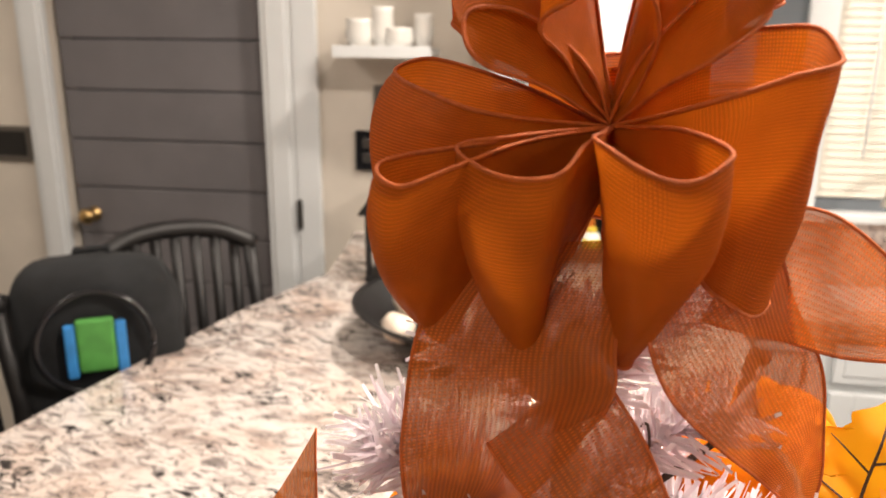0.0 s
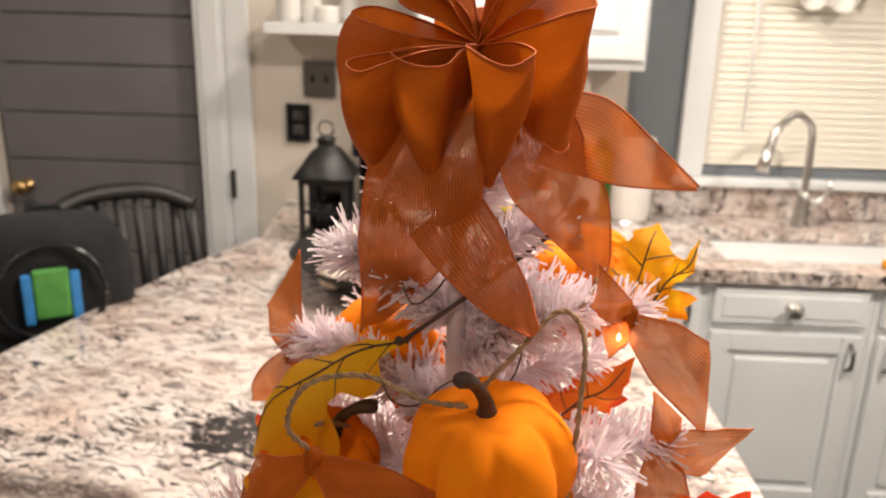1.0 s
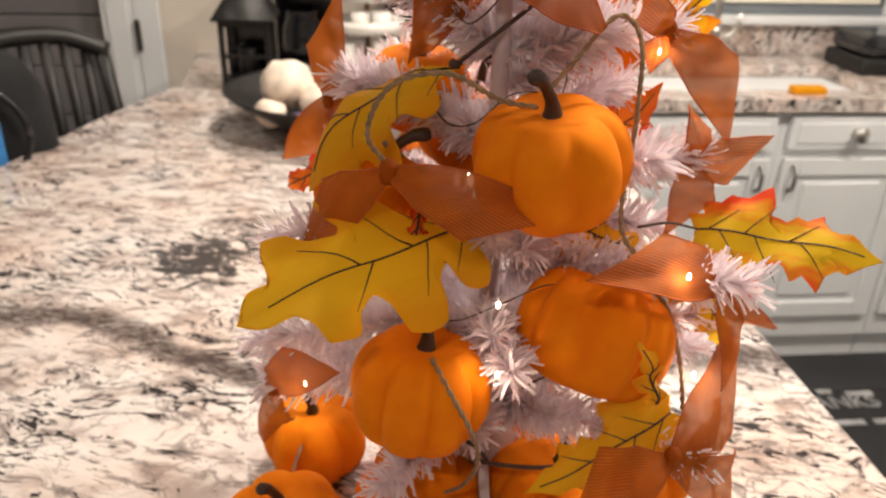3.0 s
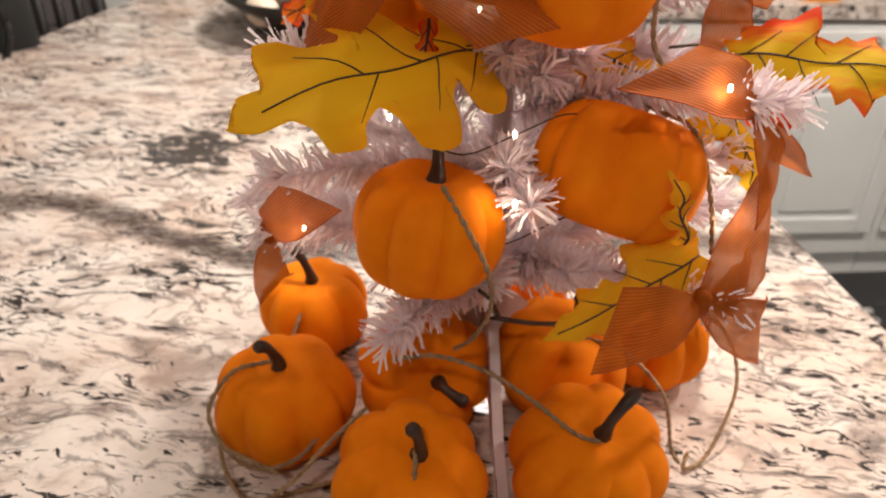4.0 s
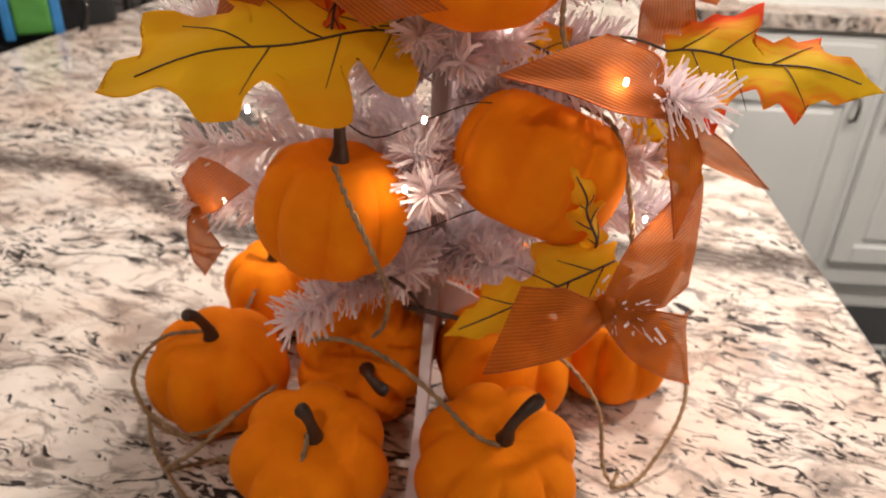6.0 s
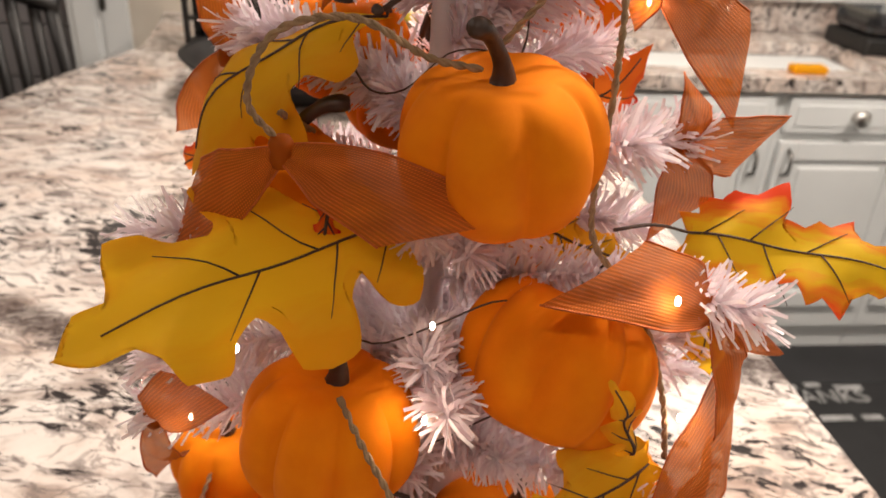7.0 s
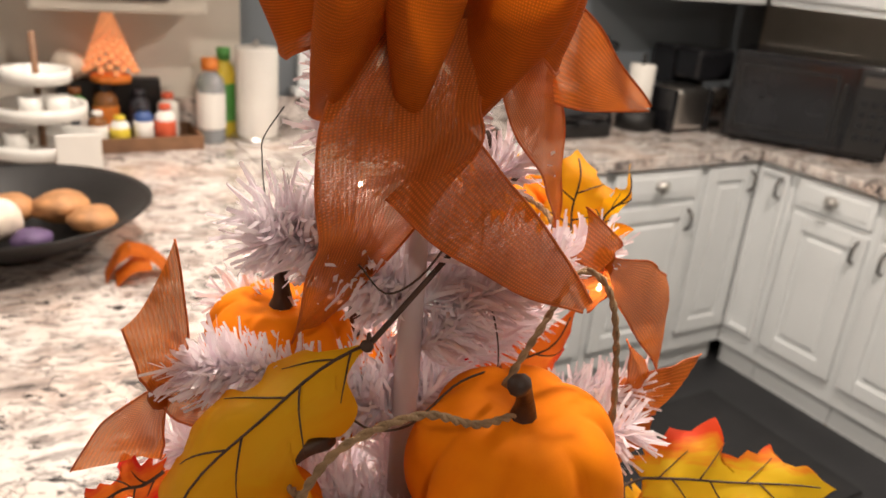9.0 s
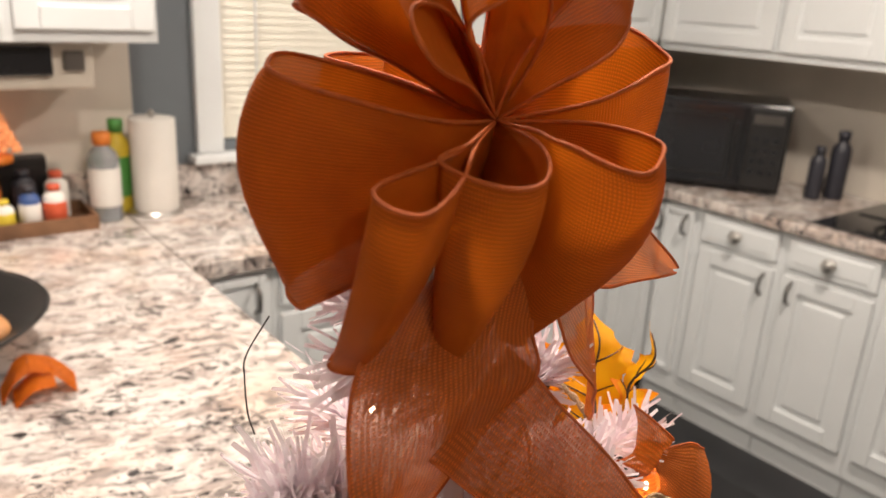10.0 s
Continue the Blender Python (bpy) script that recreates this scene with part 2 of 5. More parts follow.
def leaf_material(name, inner, outer, stop=0.6):
    """Printed fabric leaf: one colour near the midrib, another towards the margin."""
    m = material(name, inner, 0.55)
    b = m.node_tree.nodes["Principled BSDF"]
    out = m.node_tree.nodes["Material Output"]
    uvn = node(m, "ShaderNodeUVMap")
    sp = node(m, "ShaderNodeSeparateXYZ")
    wire(m, uvn, "UV", sp, "Vector")
    no = node(m, "ShaderNodeTexNoise", Scale=7.0, Detail=5.0)
    wire(m, uvn, "UV", no, "Vector")
    ad = node(m, "ShaderNodeMath", operation="MULTIPLY_ADD")
    wire(m, no, "Fac", ad, 0)
    ad.inputs[1].default_value = 0.7
    wire(m, sp, "Y", ad, 2)
    mid = tuple((a + c) / 2 for a, c in zip(inner, outer))
    r = ramp(m, (stop, inner), (stop + 0.2, mid), (stop + 0.45, outer))
    wire(m, ad, "Value", r, "Fac")
    wire(m, r, "Color", b, "Base Color")
    fine = node(m, "ShaderNodeTexWave", Scale=140.0, Distortion=0.5)
    wire(m, uvn, "UV", fine, "Vector")
    bp = node(m, "ShaderNodeBump", Strength=0.25, Distance=0.0005)
    wire(m, fine, "Fac", bp, "Height")
    wire(m, bp, "Normal", b, "Normal")
    b.inputs["Specular IOR Level"].default_value = 0.25
    tl = node(m, "ShaderNodeBsdfTranslucent")
    wire(m, r, "Color", tl, "Color")
    ms = node(m, "ShaderNodeMixShader")
    ms.inputs[0].default_value = 0.5
    wire(m, b, 0, ms, 1)
    wire(m, tl, 0, ms, 2)
    wire(m, ms, 0, out, "Surface")
    return m


def velvet_material():
    m = material("velvet_orange", (0.75, 0.20, 0.005), 0.8)
    m.node_tree.nodes["Principled BSDF"].inputs["Specular IOR Level"].default_value = 0.15
    b = m.node_tree.nodes["Principled BSDF"]
    co = node(m, "ShaderNodeTexCoord")
    n1 = node(m, "ShaderNodeTexNoise", Scale=2.5, Detail=4.0)
    wire(m, co, "Object", n1, "Vector")
    r = ramp(m, (0.3, (0.83, 0.190, 0.001)), (0.7, (0.91, 0.245, 0.002)))
    wire(m, n1, "Fac", r, "Fac")
    wire(m, r, "Color", b, "Base Color")
    b.inputs["Sheen Weight"].default_value = 0.06
    b.inputs["Sheen Roughness"].default_value = 0.35
    b.inputs["Sheen Tint"].default_value = (1.0, 0.55, 0.15, 1)
    n2 = node(m, "ShaderNodeTexNoise", Scale=55.0, Detail=3.0)
    wire(m, co, "Object", n2, "Vector")
    bp = node(m, "ShaderNodeBump", Strength=0.05, Distance=0.01)
    wire(m, n2, "Fac", bp, "Height")
    wire(m, bp, "Normal", b, "Normal")
    return m


def glow(name, color, strength):
    m = material(name, color)
    b = m.node_tree.nodes["Principled BSDF"]
    b.inputs["Emission Color"].default_value = (*color, 1)
    b.inputs["Emission Strength"].default_value = strength
    return m


def tinsel_material():
    m = material("white_tinsel", (0.86, 0.78, 0.80), 0.32)
    b = m.node_tree.nodes["Principled BSDF"]
    out = m.node_tree.nodes["Material Output"]
    g = node(m, "ShaderNodeNewGeometry")
    r = ramp(m, (0.0, (0.86, 0.74, 0.79)), (1.0, (0.98, 0.93, 0.95)))
    wire(m, g, "Random Per Island", r, "Fac")
    wire(m, r, "Color", b, "Base Color")
    tl = node(m, "ShaderNodeBsdfTranslucent")
    wire(m, r, "Color", tl, "Color")
    ms = node(m, "ShaderNodeMixShader")
    ms.inputs[0].default_value = 0.35
    wire(m, b, 0, ms, 1)
    wire(m, tl, 0, ms, 2)
    wire(m, ms, 0, out, "Surface")
    return m


GRANITE = granite_material()
WHITE = worn("white_paint", (0.71, 0.73, 0.735), 0.42, vary=0.05, scale=3.0, bump=0.06)
CREAM = worn("cream_wall", (0.66, 0.60, 0.52), 0.7, vary=0.08, scale=4.0, bump=0.25)
BLUEGREY = worn("blue_grey_paint", (0.16, 0.18, 0.20), 0.6, vary=0.08, scale=4.0, bump=0.15)
PLANKGREY = worn("grey_plank_paint", (0.155, 0.145, 0.15), 0.55, vary=0.1, scale=6.0, bump=0.2)
CEILING = worn("ceiling_white", (0.78, 0.76, 0.72), 0.8, vary=0.04, bump=0.2)
FLOORMAT = worn("dark_vinyl", (0.022, 0.022, 0.024), 0.5, vary=0.25, scale=5.0, bump=0.2)
BLACKMETAL = worn("black_metal", (0.008, 0.0075, 0.0075), 0.5, vary=0.25, bump=0.1)
BLACKGLOSS = worn("black_gloss", (0.012, 0.012, 0.014), 0.12, vary=0.2, bump=0.02)
BLACKWOOD = worn("black_wood", (0.009, 0.008, 0.008), 0.45, vary=0.3, bump=0.12)
BLACKCLOTH = worn("black_cloth", (0.009, 0.010, 0.011), 0.9, vary=0.4, scale=20, bump=0.5)
CHROME = worn("brushed_nickel", (0.62, 0.60, 0.57), 0.28, 1.0, vary=0.06, bump=0.03)
BRASS = worn("brass", (0.62, 0.42, 0.18), 0.3, 1.0, vary=0.1, bump=0.03)
PEWTER = worn("dark_pewter", (0.20, 0.19, 0.18), 0.35, 1.0, vary=0.1, bump=0.03)
VELVET = velvet_material()
STEM = worn("brown_stem", (0.045, 0.022, 0.014), 0.5, vary=0.35, scale=60, bump=0.4)
TWINE = worn("jute_twine", (0.34, 0.22, 0.12), 0.9, vary=0.25, scale=120, bump=0.8, fine=700)
TWIG = worn("brown_twig", (0.07, 0.04, 0.028), 0.7, vary=0.3, scale=80, bump=0.4)
RIBBON = ribbon_material("orange_ribbon", (0.82, 0.165, 0.006), 0.03, 400.0)
SHEER = ribbon_material("sheer_orange_ribbon", (0.76, 0.18, 0.024), 0.15, 270.0)
TIESHEER = ribbon_material("tie_ribbon", (0.76, 0.19, 0.022), 0.11, 290.0)
HEM = worn("ribbon_hem", (0.52, 0.105, 0.008), 0.7, vary=0.2, scale=200, bump=0.5, fine=900)
TINSEL = tinsel_material()
TRUNKWHITE = worn("white_plastic", (0.58, 0.48, 0.49), 0.35, vary=0.06, bump=0.05)
YELLOWLEAF = leaf_material("yellow_leaf", (0.94, 0.58, 0.018), (0.90, 0.43, 0.01))
GOLDLEAF = leaf_material("gold_leaf", (0.90, 0.46, 0.01), (0.86, 0.28, 0.01), 0.75)
REDLEAF = leaf_material("red_yellow_leaf", (0.86, 0.58, 0.02), (0.88, 0.08, 0.02), 0.55)
ORANGELEAF = leaf_material("orange_red_leaf", (0.85, 0.20, 0.02), (0.75, 0.03, 0.02), 0.6)
BULB = glow("warm_bulb", (1.0, 0.80, 0.62), 40.0)
PAPER = worn("white_paper", (0.80, 0.77, 0.72), 0.85, vary=0.04, bump=0.4)
WHITECERAMIC = worn("white_ceramic", (0.76, 0.74, 0.70), 0.22, vary=0.05, bump=0.02)
BEIGEPLASTIC = worn("beige_plastic", (0.52, 0.47, 0.40), 0.4, vary=0.06, bump=0.05)
BROWNWOOD = worn("brown_wood", (0.20, 0.10, 0.05), 0.55, vary=0.35, scale=14, bump=0.25)

CLEAR = material("clear_soap", (0.72, 0.76, 0.80), 0.12)
CLEAR.node_tree.nodes["Principled BSDF"].inputs["Transmission Weight"].default_value = 0.7
CLEARJUG = material("clear_plastic", (0.80, 0.83, 0.85), 0.08)
CLEARJUG.node_tree.nodes["Principled BSDF"].inputs["Transmission Weight"].default_value = 0.9

# ---- room shell ----
def setting(name, bm, mat, label="", category=""):
    ob = part(name, bm, mat)
    return tagged(ob, label, category, kind="structure")


setting("floor", boxes((-2.6, 3.6, -3.2, 3.6, -0.06, 0.0)), FLOORMAT, "dark charcoal vinyl kitchen floor", "floor")
setting("ceiling", boxes((-2.6, 3.6, -3.2, 3.6, CEIL, CEIL + 0.08)), CEILING, "plain white painted kitchen ceiling", "ceiling")
# back wall with the window opening (x 1.28 to 2.26, z 1.09 to 1.98) and the plank door opening
WX0, WX1, WZ0, WZ1 = 1.29, 2.27, 1.09, 2.0
DX0, DX1 = -1.20, -0.45
setting("wall_north", boxes((DX1, 1.02, 2.90, 3.02, 0, CEIL), (DX0, DX1, 2.90, 3.02, 2.06, CEIL), (-2.5, DX0, 2.90, 3.02, 0, CEIL)), CREAM, "cream painted kitchen wall", "wall")
setting("wall_north_window", boxes((1.02, WX0, 2.902, 3.02, 0, CEIL), (WX1, 3.45, 2.902, 3.02, 0, CEIL), (WX0, WX1, 2.902, 3.02, 0, WZ0), (WX0, WX1, 2.902, 3.02, WZ1, CEIL)), BLUEGREY, "blue-grey painted wall round the sink window", "wall")
setting("wall_east", boxes((3.45, 3.57, -3.1, 3.02, 0, CEIL)), CREAM, "cream painted wall behind the stove counter", "wall")
setting("wall_west", boxes((-2.5, -2.38, -3.1, 3.02, 0, CEIL)), CREAM, "cream painted side wall", "wall")
setting("wall_south", boxes((-2.5, 3.57, -3.1, -2.98, 0, CEIL)), CREAM, "cream painted rear wall", "wall")
# added black sheet behind the blind in place of the darkness outside
setting("night_backdrop", boxes((WX0 - 0.2, WX1 + 0.2, 3.16, 3.2, 0.9, 2.2)), BLACKMETAL, "dark night outside the window", "backdrop")

# recessed ceiling lamps
can = thing("recessed_lamp", pose(CANS[0][0], CANS[0][1], CEIL), "round white recessed ceiling lamp", "lamp", "recessed ceiling lamps")
turned("trim_ring", [(0.078, -0.001), (0.098, -0.001), (0.098, -0.008), (0.078, -0.012)], WHITE, can)
for lx, ly, power in CANS[1:]:
    copy_thing(can, pose(lx, ly, CEIL))

# plank door, its casing, hinge and knob
door = thing("door_1", pose(0, 0, 0), "closed grey-painted plank door with brass knob", "door", kind="structure")
z = 0.01
while z < 2.03:
    part("plank", boxes((DX0 + 0.012, DX1 - 0.012, 2.93, 2.97, z, min(z + 0.165, 2.045)), bevel=0.004), PLANKGREY, door)
    z += 0.17
kn = turned("knob", [(0.0, 0.0), (0.026, 0.002), (0.026, 0.008), (0.010, 0.014), (0.010, 0.035), (0.026, 0.045), (0.029, 0.058), (0.018, 0.070), (0, 0.072)], BRASS, door, 20)
kn.matrix_local = pose(DX0 + 0.075, 2.93, 0.93, 90, 0, 0)
for hz in (0.25, 0.975, 1.80):
    part("hinge", boxes((DX1 + 0.105, DX1 + 0.122, 2.862, 2.876, hz - 0.05, hz + 0.05), bevel=0.002), PEWTER, door, "dark metal hinge")
trim = thing("trim_door", pose(0, 0, 0), "white painted door casing with stepped profile", "trim", kind="structure")
for x0, x1 in ((DX1, DX1 + 0.105), (DX0 - 0.1, DX0)):
    part("casing", boxes((x0, x1, 2.876, 2.90, 0, 2.06), (x0 + 0.02, x1 - 0.02, 2.868, 2.88, 0, 2.06), bevel=0.003), WHITE, trim)
part("casing", boxes((DX1 + 0.107, DX1 + 0.185, 2.872, 2.90, 0, 2.06), bevel=0.003), WHITE, trim)
part("head_casing", boxes((DX0 - 0.1, DX1 + 0.185, 2.872, 2.899, 2.062, 2.16), bevel=0.003), WHITE, trim)

# window: casing, sill, sash frame, glass, blind
win = thing("window_1", pose(0, 0, 0), "white-framed kitchen window with closed blind", "window", kind="structure")
part("casing", boxes((WX0 - 0.085, WX0, 2.872, 2.90, WZ0 - 0.03, WZ1 + 0.09), bevel=0.004), WHITE, win)
part("casing", boxes((WX1, WX1 + 0.085, 2.872, 2.90, WZ0 - 0.03, WZ1 + 0.09), bevel=0.004), WHITE, win)
part("casing", boxes((WX0 - 0.085, WX1 + 0.085, 2.87, 2.901, WZ1 + 0.092, WZ1 + 0.18), bevel=0.004), WHITE, win)
part("window_sill", boxes((WX0 - 0.11, WX1 + 0.11, 2.835, 2.899, WZ0 - 0.06, WZ0 - 0.032), bevel=0.005), WHITE, win)
part("window_frame", boxes((WX0, WX0 + 0.035, 2.93, 2.97, WZ0, WZ1), (WX1 - 0.035, WX1, 2.93, 2.97, WZ0, WZ1), (WX0 + 0.035, WX1 - 0.035, 2.93, 2.97, WZ0, WZ0 + 0.035), (WX0 + 0.035, WX1 - 0.035, 2.93, 2.97, WZ1 - 0.035, WZ1)), WHITE, win)
blind = thing("window_blind", pose(0, 0, 0), "closed white slatted window blind", "blind")
BLINDWHITE = worn("blind_white", (0.78, 0.74, 0.64), 0.45, vary=0.03, bump=0.05)
slat_me = None
for k in range(int((WZ1 - WZ0) / 0.024)):
    zc = WZ0 + 0.02 + k * 0.024
    if slat_me is None:
        bm = bmesh.new()
        box(bm, WX0 + 0.01, WX1 - 0.01, -0.0012, 0.0012, -0.0135, 0.0135)
        slat_me = bpy.data.meshes.new("slat")
        bm.to_mesh(slat_me)
        bm.free()
        slat_me.materials.append(BLINDWHITE)
    sl = new("slat", slat_me)
    sl.parent = blind
    sl.matrix_local = pose(0, 2.912, zc, -14, 0, 0)
tube("wand", [(WX0 + 0.12, 2.885, WZ1 - 0.05), (WX0 + 0.12, 2.884, 1.22)], 0.004, WHITE, blind)
# gathered white cloth swags above the window
for sx, sz in ((1.62, 1.63), (1.98, 1.66)):
    val = thing("curtain_swag", pose(sx, 2.86, sz), "crumpled white ruffled cloth swag on the window", "curtain", "swags on the window")
    P = np.zeros((26, 10, 3))
    for i in range(26):
        for j in range(10):
            u, v = i / 25, j / 9
            P[i, j] = ((u - 0.5) * 0.30, -0.02 + 0.02 * math.sin(u * 21 + v * 3), 0.16 - v * (0.13 + 0.05 * math.sin(u * math.pi)) + 0.012 * math.sin(u * 17))
    part_me("cloth", grid_mesh("cloth", P), PAPER, val)
    tube("gathering_cord", [(-0.15, -0.03, 0.16), (0.0, -0.035, 0.15), (0.15, -0.03, 0.16)], 0.005, TWIG, val)

# ---- counters and cabinets ----
CT, CB = 0.92, 0.882


def slab(name, outline, label):
    bm = bmesh.new()
    lo = [bm.verts.new((x, y, CB)) for x, y in outline]
    hi = [bm.verts.new((x, y, CT)) for x, y in outline]
    n = len(outline)
    bm.faces.new(hi)
    bm.faces.new(list(reversed(lo)))
    for i in range(n):
        bm.faces.new((lo[i], lo[(i + 1) % n], hi[(i + 1) % n], hi[i]))
    es = [e for e in bm.edges if abs(e.verts[0].co.z - e.verts[1].co.z) < 1e-6]
    bmesh.ops.bevel(bm, geom=es, offset=0.008, segments=3, affect="EDGES", profile=0.5)
    ob = part(name, bm, GRANITE)
    return tagged(ob, label, "countertop")


slab("peninsula_countertop", [(0.945, -0.9), (0.945, 2.575), (0.945, 2.895), (-0.16, 2.895), (-0.10, 2.42), (-0.225, 2.1), (-0.36, 1.58), (-0.47, 1.1), (-0.56, 0.5), (-0.62, -0.9)], "polished cream granite peninsula top with black flecks")
# sink run, with the sink cut out (x 1.08 to 1.62, y 2.36 to 2.72)
SX0, SX1, SY0, SY1 = 1.24, 1.98, 2.36, 2.70
bm = bmesh.new()
xs, ys = (0.949, SX0, SX1, 3.445), (2.252, SY0, SY1, 2.895)
for z in (CB, CT):
    g = [[bm.verts.new((x, y, z)) for y in ys] for x in xs]
    for i in range(3):
        for j in range(3):
            if (i, j) != (1, 1):
                bm.faces.new((g[i][j], g[i + 1][j], g[i + 1][j + 1], g[i][j + 1]))
bm.verts.ensure_lookup_table()
rim = [e for e in bm.edges if len(e.link_faces) == 1]
lower = [e for e in rim if e.verts[0].co.z < (CB + CT) / 2]
for e in lower:
    a, b = e.verts
    up = [next(v for v in bm.verts if abs(v.co.x - q.co.x) + abs(v.co.y - q.co.y) < 1e-6 and v.co.z > q.co.z + 0.01) for q in (a, b)]
    bm.faces.new((a, b, up[1], up[0]))
bmesh.ops.recalc_face_normals(bm, faces=bm.faces)
tagged(part("sink_countertop", bm, GRANITE), "polished cream granite sink counter with black flecks", "countertop")
tagged(part("stove_countertop", boxes((2.80, 3.445, 0.2, 2.248, CB, CT), bevel=0.005), GRANITE), "polished cream granite stove counter with black flecks", "countertop")
tagged(part("granite_splashback", boxes((0.32, 3.44, 2.872, 2.900, CT + 0.001, CT + 0.105), bevel=0.003), GRANITE), "low granite upstand behind the sink counter", "splashback", kind="structure")

sink = thing("sink", pose(0, 0, 0), "undermounted stainless steel kitchen sink in granite", "sink")
part("basin", boxes((SX0 - 0.002, SX1 + 0.002, SY0 - 0.002, SY0 + 0.004, 0.70, CB - 0.001), (SX0 - 0.002, SX1 + 0.002, SY1 - 0.004, SY1 + 0.002, 0.70, CB - 0.001), (SX0 - 0.002, SX0 + 0.004, SY0, SY1, 0.70, CB - 0.001), (SX1 - 0.004, SX1 + 0.002, SY0, SY1, 0.70, CB - 0.001), (SX0, SX1, SY0, SY1, 0.69, 0.70)), PEWTER, sink)
tagged(part("sponge", boxes((1.66, 1.76, 2.300, 2.345, CT, CT + 0.022), bevel=0.006), GOLDLEAF), "small yellow sponge by the sink", "sponge")

fa = thing("faucet", pose(1.60, 2.775, CT), "tall brushed nickel gooseneck kitchen faucet", "faucet")
turned("base", [(0.030, 0), (0.030, 0.012), (0.022, 0.03), (0.020, 0.10), (0.016, 0.12)], CHROME, fa)
neck = spline([(0, 0, 0.10), (0, 0, 0.26), (-0.018, -0.015, 0.335), (-0.085, -0.06, 0.372), (-0.155, -0.11, 0.335), (-0.178, -0.128, 0.28)], 40)
tube("neck", neck, 0.0125, CHROME, fa, 14)
tube("spray_head", [(-0.175, -0.126, 0.29), (-0.190, -0.138, 0.24), (-0.200, -0.146, 0.205)], [0.015, 0.018, 0.021], CHROME, fa, 16)
tube("handle", [(0.02, 0, 0.075), (0.055, -0.005, 0.085), (0.075, -0.012, 0.12), (0.078, -0.015, 0.165)], [0.012, 0.011, 0.008, 0.006], CHROME, fa, 12)


def panel_door(name, parent, x0, x1, z0, z1, y=-0.02):
    """A raised-panel front: sunk field, stiles, rails and a raised middle."""
    s = 0.055 if min(x1 - x0, z1 - z0) > 0.2 else 0.022
    d = part(name, boxes((x0 + s - 0.002, x1 - s + 0.002, y + 0.011, -0.001, z0 + s - 0.002, z1 - s + 0.002)), WHITE, parent)
    for a, b in ((x0, x0 + s), (x1 - s, x1)):
        part("stile", boxes((a, b, y, 0, z0, z1), bevel=0.003), WHITE, d)
    for a, b in ((z0, z0 + s), (z1 - s, z1)):
        part("rail", boxes((x0 + s + 0.0005, x1 - s - 0.0005, y + 0.0005, 0, a, b), bevel=0.003), WHITE, d)
    if s > 0.03:
        part("raised_panel", boxes((x0 + s + 0.022, x1 - s - 0.022, y + 0.003, -0.002, z0 + s + 0.022, z1 - s - 0.022), bevel=0.0075), WHITE, d)
    return d


KNOB = [(0.0, 0.0), (0.018, 0.001), (0.018, 0.004), (0.008, 0.009), (0.008, 0.016), (0.022, 0.022), (0.025, 0.028), (0.018, 0.035), (0, 0.038)]


def base_unit(m, w, drawer=True, pull="right", label="white raised-panel base cabinet with drawer and door"):
    c = thing("base_cabinet", m, label, "cabinet", "white base cabinets")
    part("body", boxes((0.001, w - 0.001, 0.0, 0.58, 0.10, CB - 0.002), (0.002, w - 0.002, 0.03, 0.58, 0.0, 0.0995)), WHITE, c)
    top = 0.86
    if drawer:
        bm = bmesh.new()
        box(bm, 0.022, w - 0.022, -0.02, 0, 0.762, 0.866, bevel=0.004)
        box(bm, 0.045, w - 0.045, -0.0235, -0.01, 0.782, 0.846, bevel=0.003)
        d = part("drawer", bm, WHITE, c)
        k = turned("knob", KNOB, CHROME, d, 18, label="round brushed nickel knob")
        k.matrix_local = pose(w / 2, -0.0235, 0.814, 90, 0, 0)
        top = 0.735
    d = panel_door("door", c, 0.022, w - 0.022, 0.185, top)
    px = w - 0.052 if pull == "right" else 0.052
    h = tube("handle", [(px, -0.018, top - 0.10), (px, -0.042, top - 0.088), (px, -0.045, top - 0.06), (px, -0.042, top - 0.035), (px, -0.018, top - 0.022)], 0.006, PEWTER, d, 8, "dark pewter pull")
    return c


FACE = 2.285
for x, w, dr, pl in ((0.985, 0.185, False, "right"), (1.17, 0.462, True, "right"), (1.632, 0.452, True, "left"), (2.084, 0.446, True, "right"), (2.53, 0.303, False, "right")):
    base_unit(pose(x, FACE, 0), w, dr, pl)
# stove side, turned to face the peninsula
yy = 2.284
for w, dr, pl in ((0.18, False, "right"), (0.342, True, "right"), (0.342, True, "left"), (0.36, True, "right"), (0.36, True, "left")):
    base_unit(pose(2.835, yy, 0, 0, 0, -90), w, dr, pl)
    yy -= w
# peninsula carcass below its top
pb = thing("peninsula_cabinet", pose(0, 0, 0), "white painted cabinet run under the peninsula top", "cabinet")
part("body", boxes((-0.05, 0.905, -0.85, 2.28, 0.10, CB - 0.002), (-0.02, 0.86, -0.83, 2.28, 0.0, 0.099)), WHITE, pb)
for k in range(6):
    dd = panel_door("end_panel", pb, 0.02, 0.49, 0.13, 0.86)
    dd.matrix_local = pose(0.905, -0.80 + k * 0.51, 0, 0, 0, 90)


def wall_unit(m, w, z0, z1, depth, doors, label="white raised-panel wall cabinet"):
    c = thing("wall_cabinet", m, label, "cabinet", "white wall cabinets")
    part("body", boxes((0.001, w - 0.001, 0, depth, z0, z1)), WHITE, c)
    dw = w / doors
    for k in range(doors):
        panel_door("door", c, k * dw + 0.012, (k + 1) * dw - 0.012, z0 + 0.03, z1 - 0.02)
    return c


